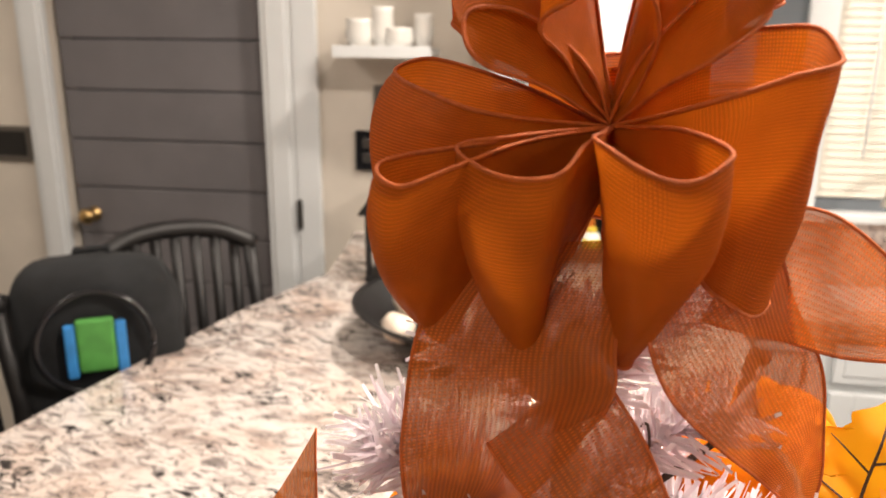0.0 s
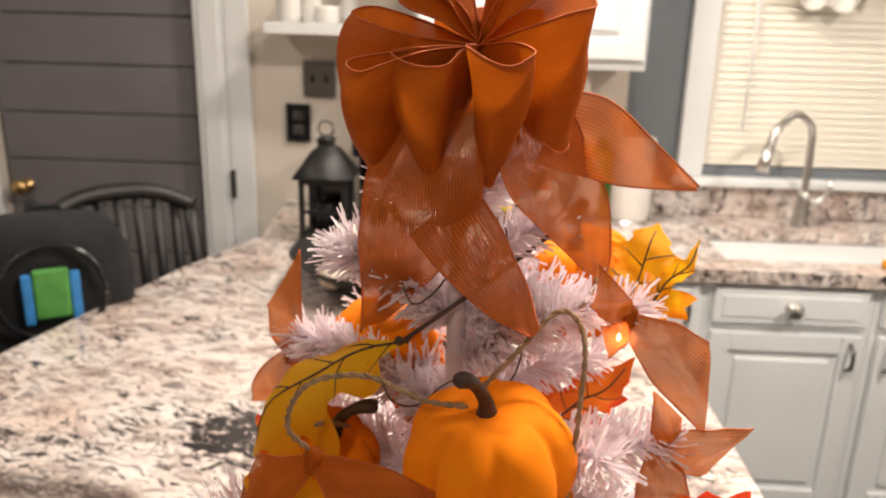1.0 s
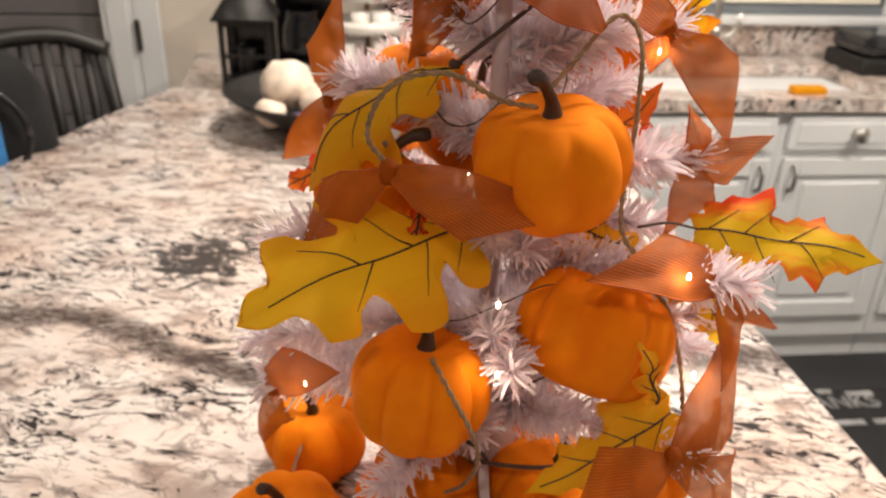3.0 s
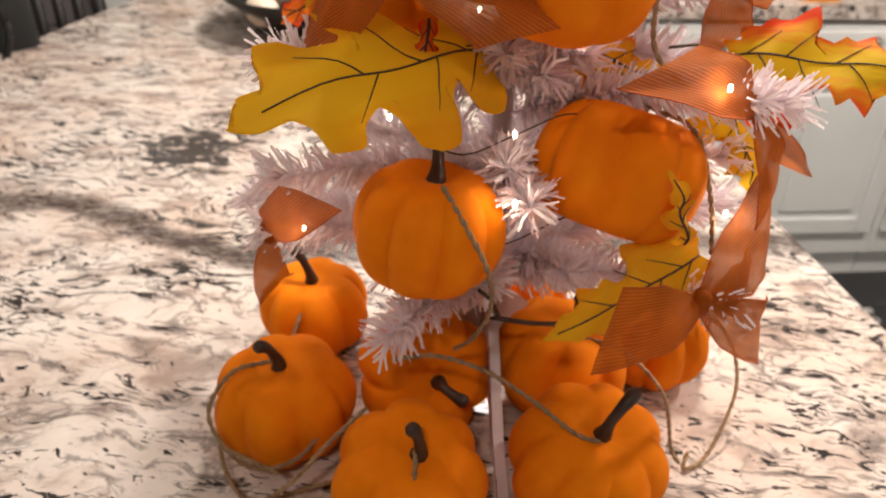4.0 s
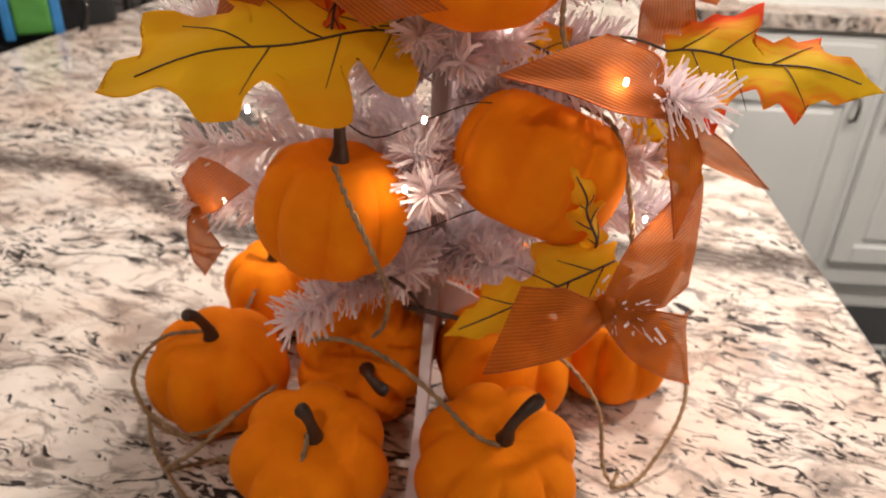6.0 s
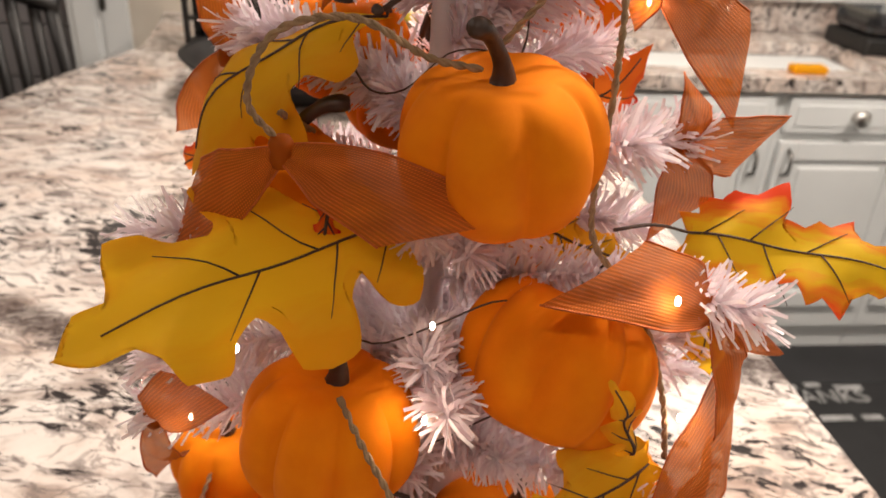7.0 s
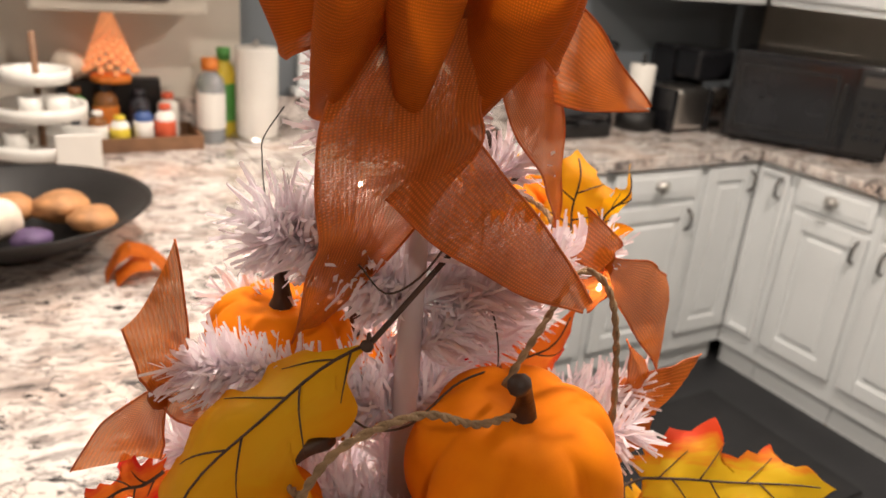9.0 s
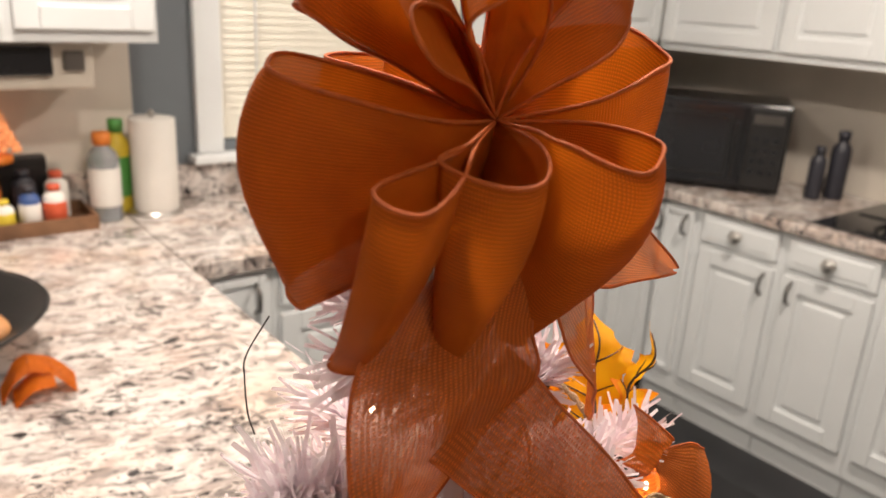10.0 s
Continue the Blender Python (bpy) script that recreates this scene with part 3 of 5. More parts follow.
wall_unit(pose(0.32, 2.58, 0), 0.685, 1.42, 2.25, 0.317, 2)
wall_unit(pose(2.40, 2.58, 0), 0.64, 1.42, 2.25, 0.317, 1)
yy = 2.575
for w, n in ((0.52, 1), (0.80, 2), (0.8, 2)):
    wall_unit(pose(3.06, yy, 0, 0, 0, -90), w, 1.42, 2.25, 0.385, n)
    yy -= w
uca = thing("under_cabinet_appliance", pose(0, 0, 0), "pale appliance with black front fixed under the wall cabinet", "appliance")
part("body", boxes((0.42, 0.86, 2.64, 2.86, 1.30, 1.416), bevel=0.010), BEIGEPLASTIC, uca)
part("front_panel", boxes((0.47, 0.76, 2.622, 2.6395, 1.335, 1.408), bevel=0.006), BLACKGLOSS, uca)
part("side_dial", boxes((0.785, 0.835, 2.626, 2.6395, 1.345, 1.395), bevel=0.006), PEWTER, uca)
part_mat = thing("kitchen_mat", pose(0, 0, 0), "black floor mat with faded white script before the sink", "mat")
MATTE = worn("mat_black", (0.012, 0.012, 0.013), 0.8, vary=0.3, bump=0.4)
part("mat", boxes((1.22, 2.62, 1.45, 2.10, 0.0005, 0.012), bevel=0.004), MATTE, part_mat)
SCRIPT = worn("mat_script_white", (0.30, 0.30, 0.30), 0.8, vary=0.4, scale=40, bump=0.2)
fc = bpy.data.curves.new("lettering", "FONT")
fc.body, fc.size, fc.extrude, fc.align_x = "THANKS", 0.085, 0.0006, "CENTER"
fo = bpy.data.objects.new("lettering", fc)
me = bpy.data.meshes.new_from_object(fo)
bpy.data.objects.remove(fo)
lt = part_me("lettering", me, SCRIPT, part_mat)
lt.location = (1.84, 2.0, 0.0135)
for k, (bx, by, bw) in enumerate(((1.70, 2.075, 0.10), (1.83, 2.085, 0.05), (1.92, 2.07, 0.09), (1.80, 1.93, 0.10), (1.93, 1.93, 0.06))):
    part("script_bar", boxes((bx, bx + bw, by - 0.012, by + 0.012, 0.0125, 0.0138), bevel=0.0005), SCRIPT, part_mat)

# ---- the tinsel tree ----
TX, TY = 0.515, 0.722
tree = thing("tinsel_tree", pose(TX, TY, CT), "small white tinsel tabletop tree with fairy lights", "tree")
TRZ = 0.54
tube("trunk", [(0, 0, 0.035), (0.001, 0, 0.2), (0, 0.001, 0.4), (0, 0, TRZ)], [0.009, 0.008, 0.007, 0.005], TRUNKWHITE, tree, 10)
for ang in (-92, 28, 148):
    a = radians(ang)
    dx, dy = math.cos(a), math.sin(a)
    bm = bmesh.new()
    pts = [(0.0, 0.115), (0.03, 0.095), (0.09, 0.035), (0.148, 0.004), (0.152, 0.0), (0.140, 0.0), (0.08, 0.022), (0.0, 0.075)]
    va = [bm.verts.new((r * dx - dy * 0.0042, r * dy + dx * 0.0042, h)) for r, h in pts]
    vb = [bm.verts.new((r * dx + dy * 0.0042, r * dy - dx * 0.0042, h)) for r, h in pts]
    bm.faces.new(va)
    bm.faces.new(list(reversed(vb)))
    for i in range(len(pts)):
        j = (i + 1) % len(pts)
        bm.faces.new((va[i], vb[i], vb[j], va[j]))
    part("leg", bm, TRUNKWHITE, tree)


def branch(start, tip, rng, sag=0.012, dense=4000, reach=0.024):
    """A wire branch with its flat tinsel needles, in one mesh."""
    start, tip = np.array(start, float), np.array(tip, float)
    length = np.linalg.norm(tip - start)
    pts = spline([start, (start + tip) / 2 + (0, 0, sag), tip], 10)
    verts, faces = tube_data(pts, 0.0012, 4)
    axis = unit(tip - start)
    n = int(dense * length)
    for _ in range(n):
        s = rng.uniform(0.08, 1.0) * 10
        i = min(int(s), 9)
        p = pts[i] + (pts[i + 1] - pts[i]) * (s - i)
        a = unit(rng.normal(size=3))
        side = unit(a - axis * a.dot(axis))
        lean = rng.uniform(0.25, 0.95)
        if s > 9.2:
            lean = rng.uniform(0.6, 1.8)
        d = unit(side + axis * lean)
        ln = reach * rng.uniform(0.6, 1.15)
        w = np.cross(d, unit(rng.normal(size=3)))
        w = unit(w) * rng.uniform(0.0008, 0.00135)
        bend = unit(rng.normal(size=3)) * ln * 0.12
        k = len(verts)
        mid = p + d * ln * 0.55 + bend
        end = p + d * ln
        verts += [tuple(p - w), tuple(p + w), tuple(mid + w), tuple(mid - w), tuple(end + w * 0.8), tuple(end - w * 0.8)]
        faces += [(k, k + 1, k + 2, k + 3), (k + 3, k + 2, k + 4, k + 5)]
    return mesh_of("branch", verts, faces)


def L(x, y, z):
    """World place to the tree's own frame."""
    return (x - TX, y - TY, z - CT)


rng = np.random.default_rng(7)
TIPS = []
for zb, rr, n, off in ((0.155, 0.185, 11, 0.1), (0.23, 0.165, 10, 0.4), (0.31, 0.14, 10, 0.0), (0.385, 0.115, 9, 0.3), (0.45, 0.09, 8, 0.1), (0.52, 0.07, 7, 0.5)):
    for k in range(n):
        a = 2 * math.pi * (k + off) / n + rng.uniform(-0.15, 0.15)
        r = rr * rng.uniform(0.8, 1.05)
        front = math.sin(a) < -0.35
        if front and (zb > 0.42 or zb in (0.155, 0.31, 0.385)):
            r *= 0.45
        elif front:
            r *= 0.62
        if zb > 0.5:
            r *= 0.7
        if front and zb > 0.38:
            continue
        TIPS.append(((0, 0, zb - 0.02), (r * math.cos(a), r * math.sin(a), zb + rng.uniform(-0.015, 0.035))))
# branch ends that carry the small bows and leaves
for x, y, z in ((0.662, 0.602, 1.232), (0.346, 0.680, 1.116), (0.645, 0.590, 1.100), (0.66, 0.70, 1.285), (0.635, 0.72, 1.375), (0.405, 0.74, 1.335), (0.425, 0.618, 1.06), (0.36, 0.66, 1.245), (0.585, 0.70, 1.375), (0.44, 0.73, 1.41), (0.575, 0.73, 1.425), (0.515, 0.606, 1.165), (0.61, 0.65, 1.30)):
    e = L(x, y, z)
    TIPS.append(((0, 0, max(0.12, e[2] - 0.05)), e))
for a, b in TIPS:
    part_me("branch", branch(a, b, rng), TINSEL, tree)

WIREPTS = [(0.472, 0.8, 1.444), (0.461, 0.8, 1.428), (0.46, 0.8, 1.417), (0.461, 0.8, 1.4), (0.464, 0.8, 1.388)]
# fairy lights: wire wound down the tree, small bulbs on it
fl = thing("fairy_lights", pose(TX, TY, CT), "string of warm white fairy lights on thin wire", "string lights")
wind = [(0.105 * (1 - 0.85 * k / 90) * math.cos(k * 0.42), 0.105 * (1 - 0.85 * k / 90) * math.sin(k * 0.42), 0.16 + 0.40 * k / 90 + 0.01 * math.sin(k * 1.7)) for k in range(91)]
tube("wire", spline(wind, 360), 0.0006, TWIG, fl, 4)
bulbs = [wind[k] for k in range(2, 90, 4) if wind[k][2] < 0.36 and (wind[k][1] > -0.02 or wind[k][2] < 0.30)] + [L(*p) for p in ((0.502, 0.594, 1.174), (0.413, 0.60, 1.215), (0.617, 0.59, 1.245), (0.372, 0.66, 1.125), (0.56, 0.69, 1.245), (0.62, 0.70, 1.36), (0.50, 0.76, 1.41), (0.648, 0.62, 1.15))]
bulb_me = mesh_of("bulb", *lathe([(0.0, -0.002), (0.0010, -0.0016), (0.0014, 0.0), (0.0011, 0.0020), (0.0, 0.0030)], 8))
bulb_me.materials.append(BULB)
for p in bulbs:
    o = new("bulb", bulb_me)
    o.parent = fl
    o.location = p
for p in bulbs[-8:-7] + bulbs[-6:]:
    ld = bpy.data.lights.new("fairy_bulb_light", "POINT")
    ld.energy, ld.color, ld.shadow_soft_size = 0.018, (1.0, 0.78, 0.58), 0.004
    new("fairy_bulb_light", ld).location = (p[0] + TX, p[1] + TY, p[2] + CT)

tube("loose_wire", spline([(q[0] - TX, q[1] - TY, q[2] - CT) for q in WIREPTS], 24), 0.0004, BLACKMETAL, fl, 5)

# ---- velvet pumpkins ----
def pumpkin_mesh(lobes, flat, depth, seed):
    nu, nv = 96, 30
    verts, faces = [], []
    r2 = random.Random(seed)
    ph = [r2.uniform(-0.12, 0.12) for _ in range(lobes)]
    for j in range(nv + 1):
        f = math.pi * j / nv
        for i in range(nu):
            th = 2 * math.pi * i / nu
            lob = th * lobes / (2 * math.pi)
            k = int(lob) % lobes
            g = abs(math.sin(math.pi * lob))
            rib = 1 - depth * (1 - g ** 0.6) * (0.30 + 0.70 * math.sin(f)) * (1.0 if f < 1.6 else 1.0 - 0.45 * (f - 1.6) / 1.54) + 0.03 * ph[k]
            rad = math.sin(f) ** 0.82 * rib
            dip = 0.20 * math.exp(-(math.sin(f) / 0.42) ** 2)
            zz = (math.cos(f) * (1 - dip * 1.3)) * flat * (1 + 0.04 * ph[k])
            verts.append((rad * math.cos(th), rad * math.sin(th), zz))
    for j in range(nv):
        for i in range(nu):
            i2 = (i + 1) % nu
            faces.append((j * nu + i, (j + 1) * nu + i, (j + 1) * nu + i2, j * nu + i2))
    me = mesh_of("body", verts, faces)
    me.materials.append(VELVET)
    me.shade_smooth()
    return me


PUMP = [pumpkin_mesh(7, 0.84, 0.20, 1), pumpkin_mesh(8, 0.89, 0.19, 2), pumpkin_mesh(7, 0.82, 0.19, 3)]


def twine(name, pts, parent, r=0.0014, n=None):
    """Two strands twisted round each other."""
    n = n or max(24, len(pts) * 14)
    c = spline(pts, n)
    tg = np.gradient(c, axis=0)
    ln = np.cumsum(np.r_[0, np.linalg.norm(np.diff(c, axis=0), axis=1)])
    verts, faces = [], []
    for ph in (0, math.pi):
        q = []
        for i in range(len(c)):
            t = unit(tg[i])
            a = unit(np.cross(t, (0.31, 0.2, 0.93)))
            b = np.cross(t, a)
            w = ln[i] / 0.0075 * 2 * math.pi * 0.5 + ph
            q.append(c[i] + r * 0.62 * (math.cos(w) * a + math.sin(w) * b))
        tube_data(q, r * 0.82, 5, verts, faces)
    return part_me(name, mesh_of(name, verts, faces), TWINE, parent, "thin twisted jute twine", True)


def pumpkin(c, r, kind=0, rot=(0, 0, 0), stem=(0.25, 0.1), strings=(), label="small orange velvet pumpkin with brown stem", group="velvet pumpkins", shift=(0, 0, 0)):
    """c: the middle; strings: world curves of its hanging twine, carried along by shift."""
    strings = [[(x + shift[0], y + shift[1], z + shift[2]) for x, y, z in q] for q in strings]
    p = thing("velvet_pumpkin", pose(*c, *rot), label, "pumpkin", group)
    b = part_me("body", PUMP[kind], None, p)
    b.scale = (r, r, r)
    fl = (0.80, 0.86, 0.78)[kind] * r * 0.74
    lean = stem
    sp = spline([(0, 0, fl - 0.004), (0.001, 0, fl + 0.006), (lean[0] * 0.004, lean[1] * 0.004, fl + 0.017), (lean[0] * 0.016, lean[1] * 0.016, fl + 0.028), (lean[0] * 0.032, lean[1] * 0.032, fl + 0.033)], 14)
    rr = [0.0088, 0.0078, 0.0066, 0.0057, 0.0051, 0.0044, 0.0041, 0.0039, 0.0038, 0.0039, 0.0042, 0.0047, 0.0051, 0.0051, 0.0036]
    tube("stem", sp, rr, STEM, p, 9)
    inv = pose(*c, *rot).inverted()
    for s in strings:
        twine("twine", [tuple(inv @ Vector(q)) for q in s], p)
    return p


# hung on the tree
HUNG = "small orange velvet pumpkin hung on the tinsel tree"
pumpkin((0.539, 0.652, 1.298), 0.0535, 0, (6, -8, 20), (-0.55, -0.15), [[(0.525, 0.640, 1.338), (0.500, 0.632, 1.345), (0.468, 0.625, 1.362), (0.435, 0.625, 1.355), (0.421, 0.632, 1.325), (0.432, 0.641, 1.303)], [(0.533, 0.66, 1.340), (0.553, 0.665, 1.362), (0.578, 0.67, 1.388), (0.592, 0.66, 1.375), (0.590, 0.645, 1.33), (0.586, 0.635, 1.26), (0.605, 0.615, 1.235)]], HUNG)
pumpkin((0.454, 0.626, 1.142), 0.050, 1, (4, 6, 50), (-0.1, 0.1), [[(0.452, 0.592, 1.196), (0.463, 0.575, 1.180), (0.478, 0.568, 1.150), (0.484, 0.585, 1.11), (0.478, 0.61, 1.07), (0.468, 0.63, 1.045)]], HUNG, shift=(0.008, 0.012, -0.014))
pumpkin((0.584, 0.655, 1.166), 0.0585, 0, (-24, 14, -18), (0.3, 0.4), [[(0.60, 0.66, 1.21), (0.625, 0.64, 1.20), (0.638, 0.625, 1.16), (0.645, 0.62, 1.12)]], HUNG)
pumpkin((0.424, 0.706, 1.256), 0.043, 2, (8, 20, 0), (0.7, 0.1), [[(0.445, 0.70, 1.287), (0.435, 0.68, 1.30), (0.432, 0.66, 1.31)]], HUNG)
pumpkin((0.608, 0.805, 1.362), 0.048, 1, (10, -12, 0), (0.4, 0.2), [[(0.60, 0.78, 1.40), (0.61, 0.74, 1.39), (0.592, 0.70, 1.372)]], HUNG)
pumpkin((0.503, 0.785, 1.283), 0.045, 0, (0, 10, 0), (0.2, 0.1), [], HUNG)
pumpkin((0.460, 0.772, 1.318), 0.042, 2, (5, 0, 10), (0.1, 0.3), [], HUNG)
# heaped on the counter round the foot
BASE = "small orange velvet pumpkin resting on the granite counter"
pumpkin((0.440, 0.582, CT + 0.0455), 0.0560, 0, (20, 3, 15), (-0.3, 0.2), [[(0.432, 0.567, 1.005), (0.428, 0.548, 0.990), (0.405, 0.54, 0.95), (0.375, 0.548, 0.93), (0.335, 0.575, 0.924), (0.298, 0.615, 0.93), (0.287, 0.64, 0.945), (0.30, 0.615, 0.965), (0.335, 0.60, 0.955)]], BASE, shift=(0.011, 0.002, 0))
pumpkin((0.569, 0.587, CT + 0.0475), 0.0585, 1, (18, 5, 0), (0.6, 0.5), [[(0.558, 0.565, 1.005), (0.54, 0.57, 1.01), (0.515, 0.585, 1.025), (0.485, 0.60, 1.04), (0.45, 0.615, 1.045), (0.42, 0.62, 1.04)]], BASE, shift=(0.011, 0.002, 0))
pumpkin((0.346, 0.674, CT + 0.043), 0.0570, 2, (2, -6, 30), (-0.45, -0.1), [[(0.35, 0.665, 0.998), (0.365, 0.655, 0.99), (0.368, 0.635, 0.97), (0.345, 0.612, 0.955), (0.31, 0.61, 0.955), (0.285, 0.63, 0.985), (0.30, 0.655, 1.005), (0.33, 0.668, 1.005)], [(0.40, 0.61, 1.005), (0.375, 0.595, 0.99), (0.345, 0.58, 0.965), (0.32, 0.585, 0.94), (0.345, 0.60, 0.935), (0.39, 0.60, 0.95)]], BASE, shift=(0.011, 0.002, 0))
pumpkin((0.364, 0.802, CT + 0.042), 0.0520, 0, (6, -4, 0), (-0.4, 0.3), [[(0.362, 0.785, 0.995), (0.345, 0.765, 0.985), (0.335, 0.745, 0.965)]], BASE, shift=(0.011, 0.002, 0))
pumpkin((0.460, 0.700, CT + 0.046), 0.0580, 1, (68, 0, 12), (0.4, -0.3), [], BASE, shift=(0.011, 0.002, 0))
pumpkin((0.577, 0.708, CT + 0.045), 0.0590, 0, (10, 6, 40), (-0.1, 0.1), [[(0.575, 0.69, 1.00), (0.605, 0.67, 1.0), (0.635, 0.645, 0.975), (0.642, 0.625, 0.935), (0.648, 0.618, 0.924)]], BASE, shift=(0.011, 0.002, 0))
pumpkin((0.569, 0.845, CT + 0.040), 0.0500, 2, (0, 4, 0), (-0.2, 0.1), [], BASE, shift=(0.011, 0.002, 0))
pumpkin((0.672, 0.740, CT + 0.042), 0.0520, 1, (4, -6, 20), (0.3, 0.3), [[(0.665, 0.72, 1.00), (0.70, 0.70, 1.0), (0.705, 0.66, 0.97), (0.675, 0.625, 0.928), (0.65, 0.612, 0.924), (0.655, 0.622, 0.932)]], BASE, shift=(0.011, 0.002, 0))

# ---- ribbon ----
def hems(P, parent, r=0.0009):
    for j in (0, P.shape[1] - 1):
        tube("hem", P[:, j], r, HEM, parent, 5)


def arc_uv(P):
    """UV in metres along and across."""
    du = np.r_[0, np.cumsum(np.linalg.norm(np.diff(P[:, P.shape[1] // 2], axis=0), axis=1))]
    dv = np.r_[0, np.cumsum(np.linalg.norm(np.diff(P[P.shape[0] // 2], axis=0), axis=1))]
    uv = np.zeros((*P.shape[:2], 2))
    uv[..., 0] = du[:, None]
    uv[..., 1] = dv[None, :]
    return uv


def bow_loop(parent, rim, foot, keep=1.9, bulge=0.007, seed=0, c=None, drop=(0.0, 0.006, -0.022)):
    """A loop between its upper edge (rim) and lower edge (foot), both gathered at the bow's middle.

    keep: how long the loop stays wide before it closes towards its foot."""
    c = np.array(BC if c is None else c, float)
    low = c + np.array(drop)
    nu, nv = 44, 16
    U = spline([c, *rim, c], nu)
    F = spline([low, *foot, low], nu)
    out = unit(np.mean(np.array(rim, float), axis=0) - c)
    P = np.zeros((nu + 1, nv + 1, 3))
    for i in range(nu + 1):
        u = i / nu
        for j in range(nv + 1):
            v = j / nv
            w = v ** keep
            p = U[i] + (F[i] - U[i]) * np.array((w, w, v))
            swell = bulge * math.sin(math.pi * v ** 0.8) * math.sin(math.pi * u)
            wob = 0.0012 * math.sin(7 * u + 4 * v + seed) + 0.0009 * math.sin(17 * u - 6 * v + 2 * seed) + 0.0006 * math.sin(33 * u + 9 * v + seed)
            P[i, j] = p + out * (swell + wob * math.sin(math.pi * u)) + np.array((0.6, 0.3, 0)) * wob
    ob = part_me("loop", grid_mesh("loop", P, arc_uv(P)), RIBBON, parent)
    hems(P, ob, 0.0008)
    return ob


def strip(name, mids, sides, widths, parent, mat=None, n=30, nv=8, cup=0.0, hem=True, wave=0.0015):
    """A ribbon along mids; sides: the direction across at each place."""
    mids, sides = spline(mids, n), spline(sides, n)
    ws = spline([(x, 0, 0) for x in widths], n)[:, 0]
    P = np.zeros((n + 1, nv + 1, 3))
    tg = np.gradient(mids, axis=0)
    for i in range(n + 1):
        s = unit(sides[i])
        nrm = unit(np.cross(unit(tg[i]), s))
        for j in range(nv + 1):
            v = j / nv - 0.5
            P[i, j] = mids[i] + s * v * ws[i] + nrm * (cup * (0.25 - v * v) * ws[i] + wave * math.sin(i * 0.5 + j * 0.8))
    ob = part_me(name, grid_mesh(name, P, arc_uv(P)), mat or SHEER, parent)
    if hem:
        hems(P, ob, 0.0007)
    return ob


BC = (0.524, 0.722, 1.538)
bow = thing("ribbon_bow", pose(0, 0, 0), "large burnt-orange woven ribbon bow with wired edges", "bow")
# three tulip-shaped loops in front
bow_loop(bow, [(0.482, 0.692, 1.535), (0.450, 0.686, 1.529), (0.457, 0.674, 1.523), (0.474, 0.679, 1.529), (0.494, 0.697, 1.535)],
         [(0.480, 0.714, 1.485), (0.459, 0.724, 1.460), (0.464, 0.719, 1.455), (0.469, 0.718, 1.459), (0.485, 0.715, 1.485)], 1.7, seed=1)
bow_loop(bow, [(0.492, 0.697, 1.537), (0.474, 0.688, 1.534), (0.486, 0.676, 1.528), (0.505, 0.676, 1.528), (0.514, 0.688, 1.536)],
         [(0.495, 0.715, 1.485), (0.494, 0.712, 1.458), (0.498, 0.707, 1.4535), (0.503, 0.708, 1.456), (0.507, 0.714, 1.485)], 1.6, 0.005, seed=2)
bow_loop(bow, [(0.519, 0.694, 1.539), (0.520, 0.680, 1.537), (0.538, 0.668, 1.529), (0.554, 0.671, 1.536), (0.543, 0.690, 1.541)],
         [(0.524, 0.714, 1.485), (0.526, 0.712, 1.459), (0.531, 0.706, 1.4545), (0.537, 0.707, 1.457), (0.538, 0.712, 1.485)], 1.6, 0.005, seed=3)
# wide side loops
bow_loop(bow, [(0.486, 0.704, 1.543), (0.458, 0.718, 1.549), (0.444, 0.736, 1.555), (0.456, 0.748, 1.559), (0.490, 0.738, 1.551)],
         [(0.484, 0.716, 1.496), (0.455, 0.718, 1.486), (0.447, 0.726, 1.481), (0.453, 0.738, 1.486), (0.488, 0.736, 1.500)], 2.4, 0.011, seed=4)
bow_loop(bow, [(0.548, 0.696, 1.548), (0.572, 0.694, 1.557), (0.588, 0.700, 1.562), (0.582, 0.722, 1.572), (0.552, 0.735, 1.566)],
         [(0.548, 0.706, 1.497), (0.562, 0.700, 1.486), (0.577, 0.707, 1.477), (0.574, 0.722, 1.486), (0.552, 0.732, 1.500)], 1.4, 0.003, seed=5)
# sheer loops behind the middle, turned up
bow_loop(bow, [(0.495, 0.735, 1.600), (0.472, 0.742, 1.634), (0.464, 0.754, 1.640), (0.476, 0.768, 1.640), (0.505, 0.750, 1.600)],
         [(0.492, 0.738, 1.556), (0.469, 0.745, 1.568), (0.463, 0.752, 1.572), (0.470, 0.765, 1.572), (0.500, 0.750, 1.556)], 1.0, 0.004, seed=6, drop=(0, 0.01, 0.0))
bow_loop(bow, [(0.548, 0.735, 1.600), (0.570, 0.745, 1.632), (0.584, 0.752, 1.642), (0.572, 0.770, 1.642), (0.540, 0.750, 1.600)],
         [(0.548, 0.738, 1.560), (0.570, 0.742, 1.574), (0.582, 0.750, 1.580), (0.570, 0.768, 1.580), (0.540, 0.750, 1.558)], 1.0, 0.004, seed=7, drop=(0, 0.01, 0.0))
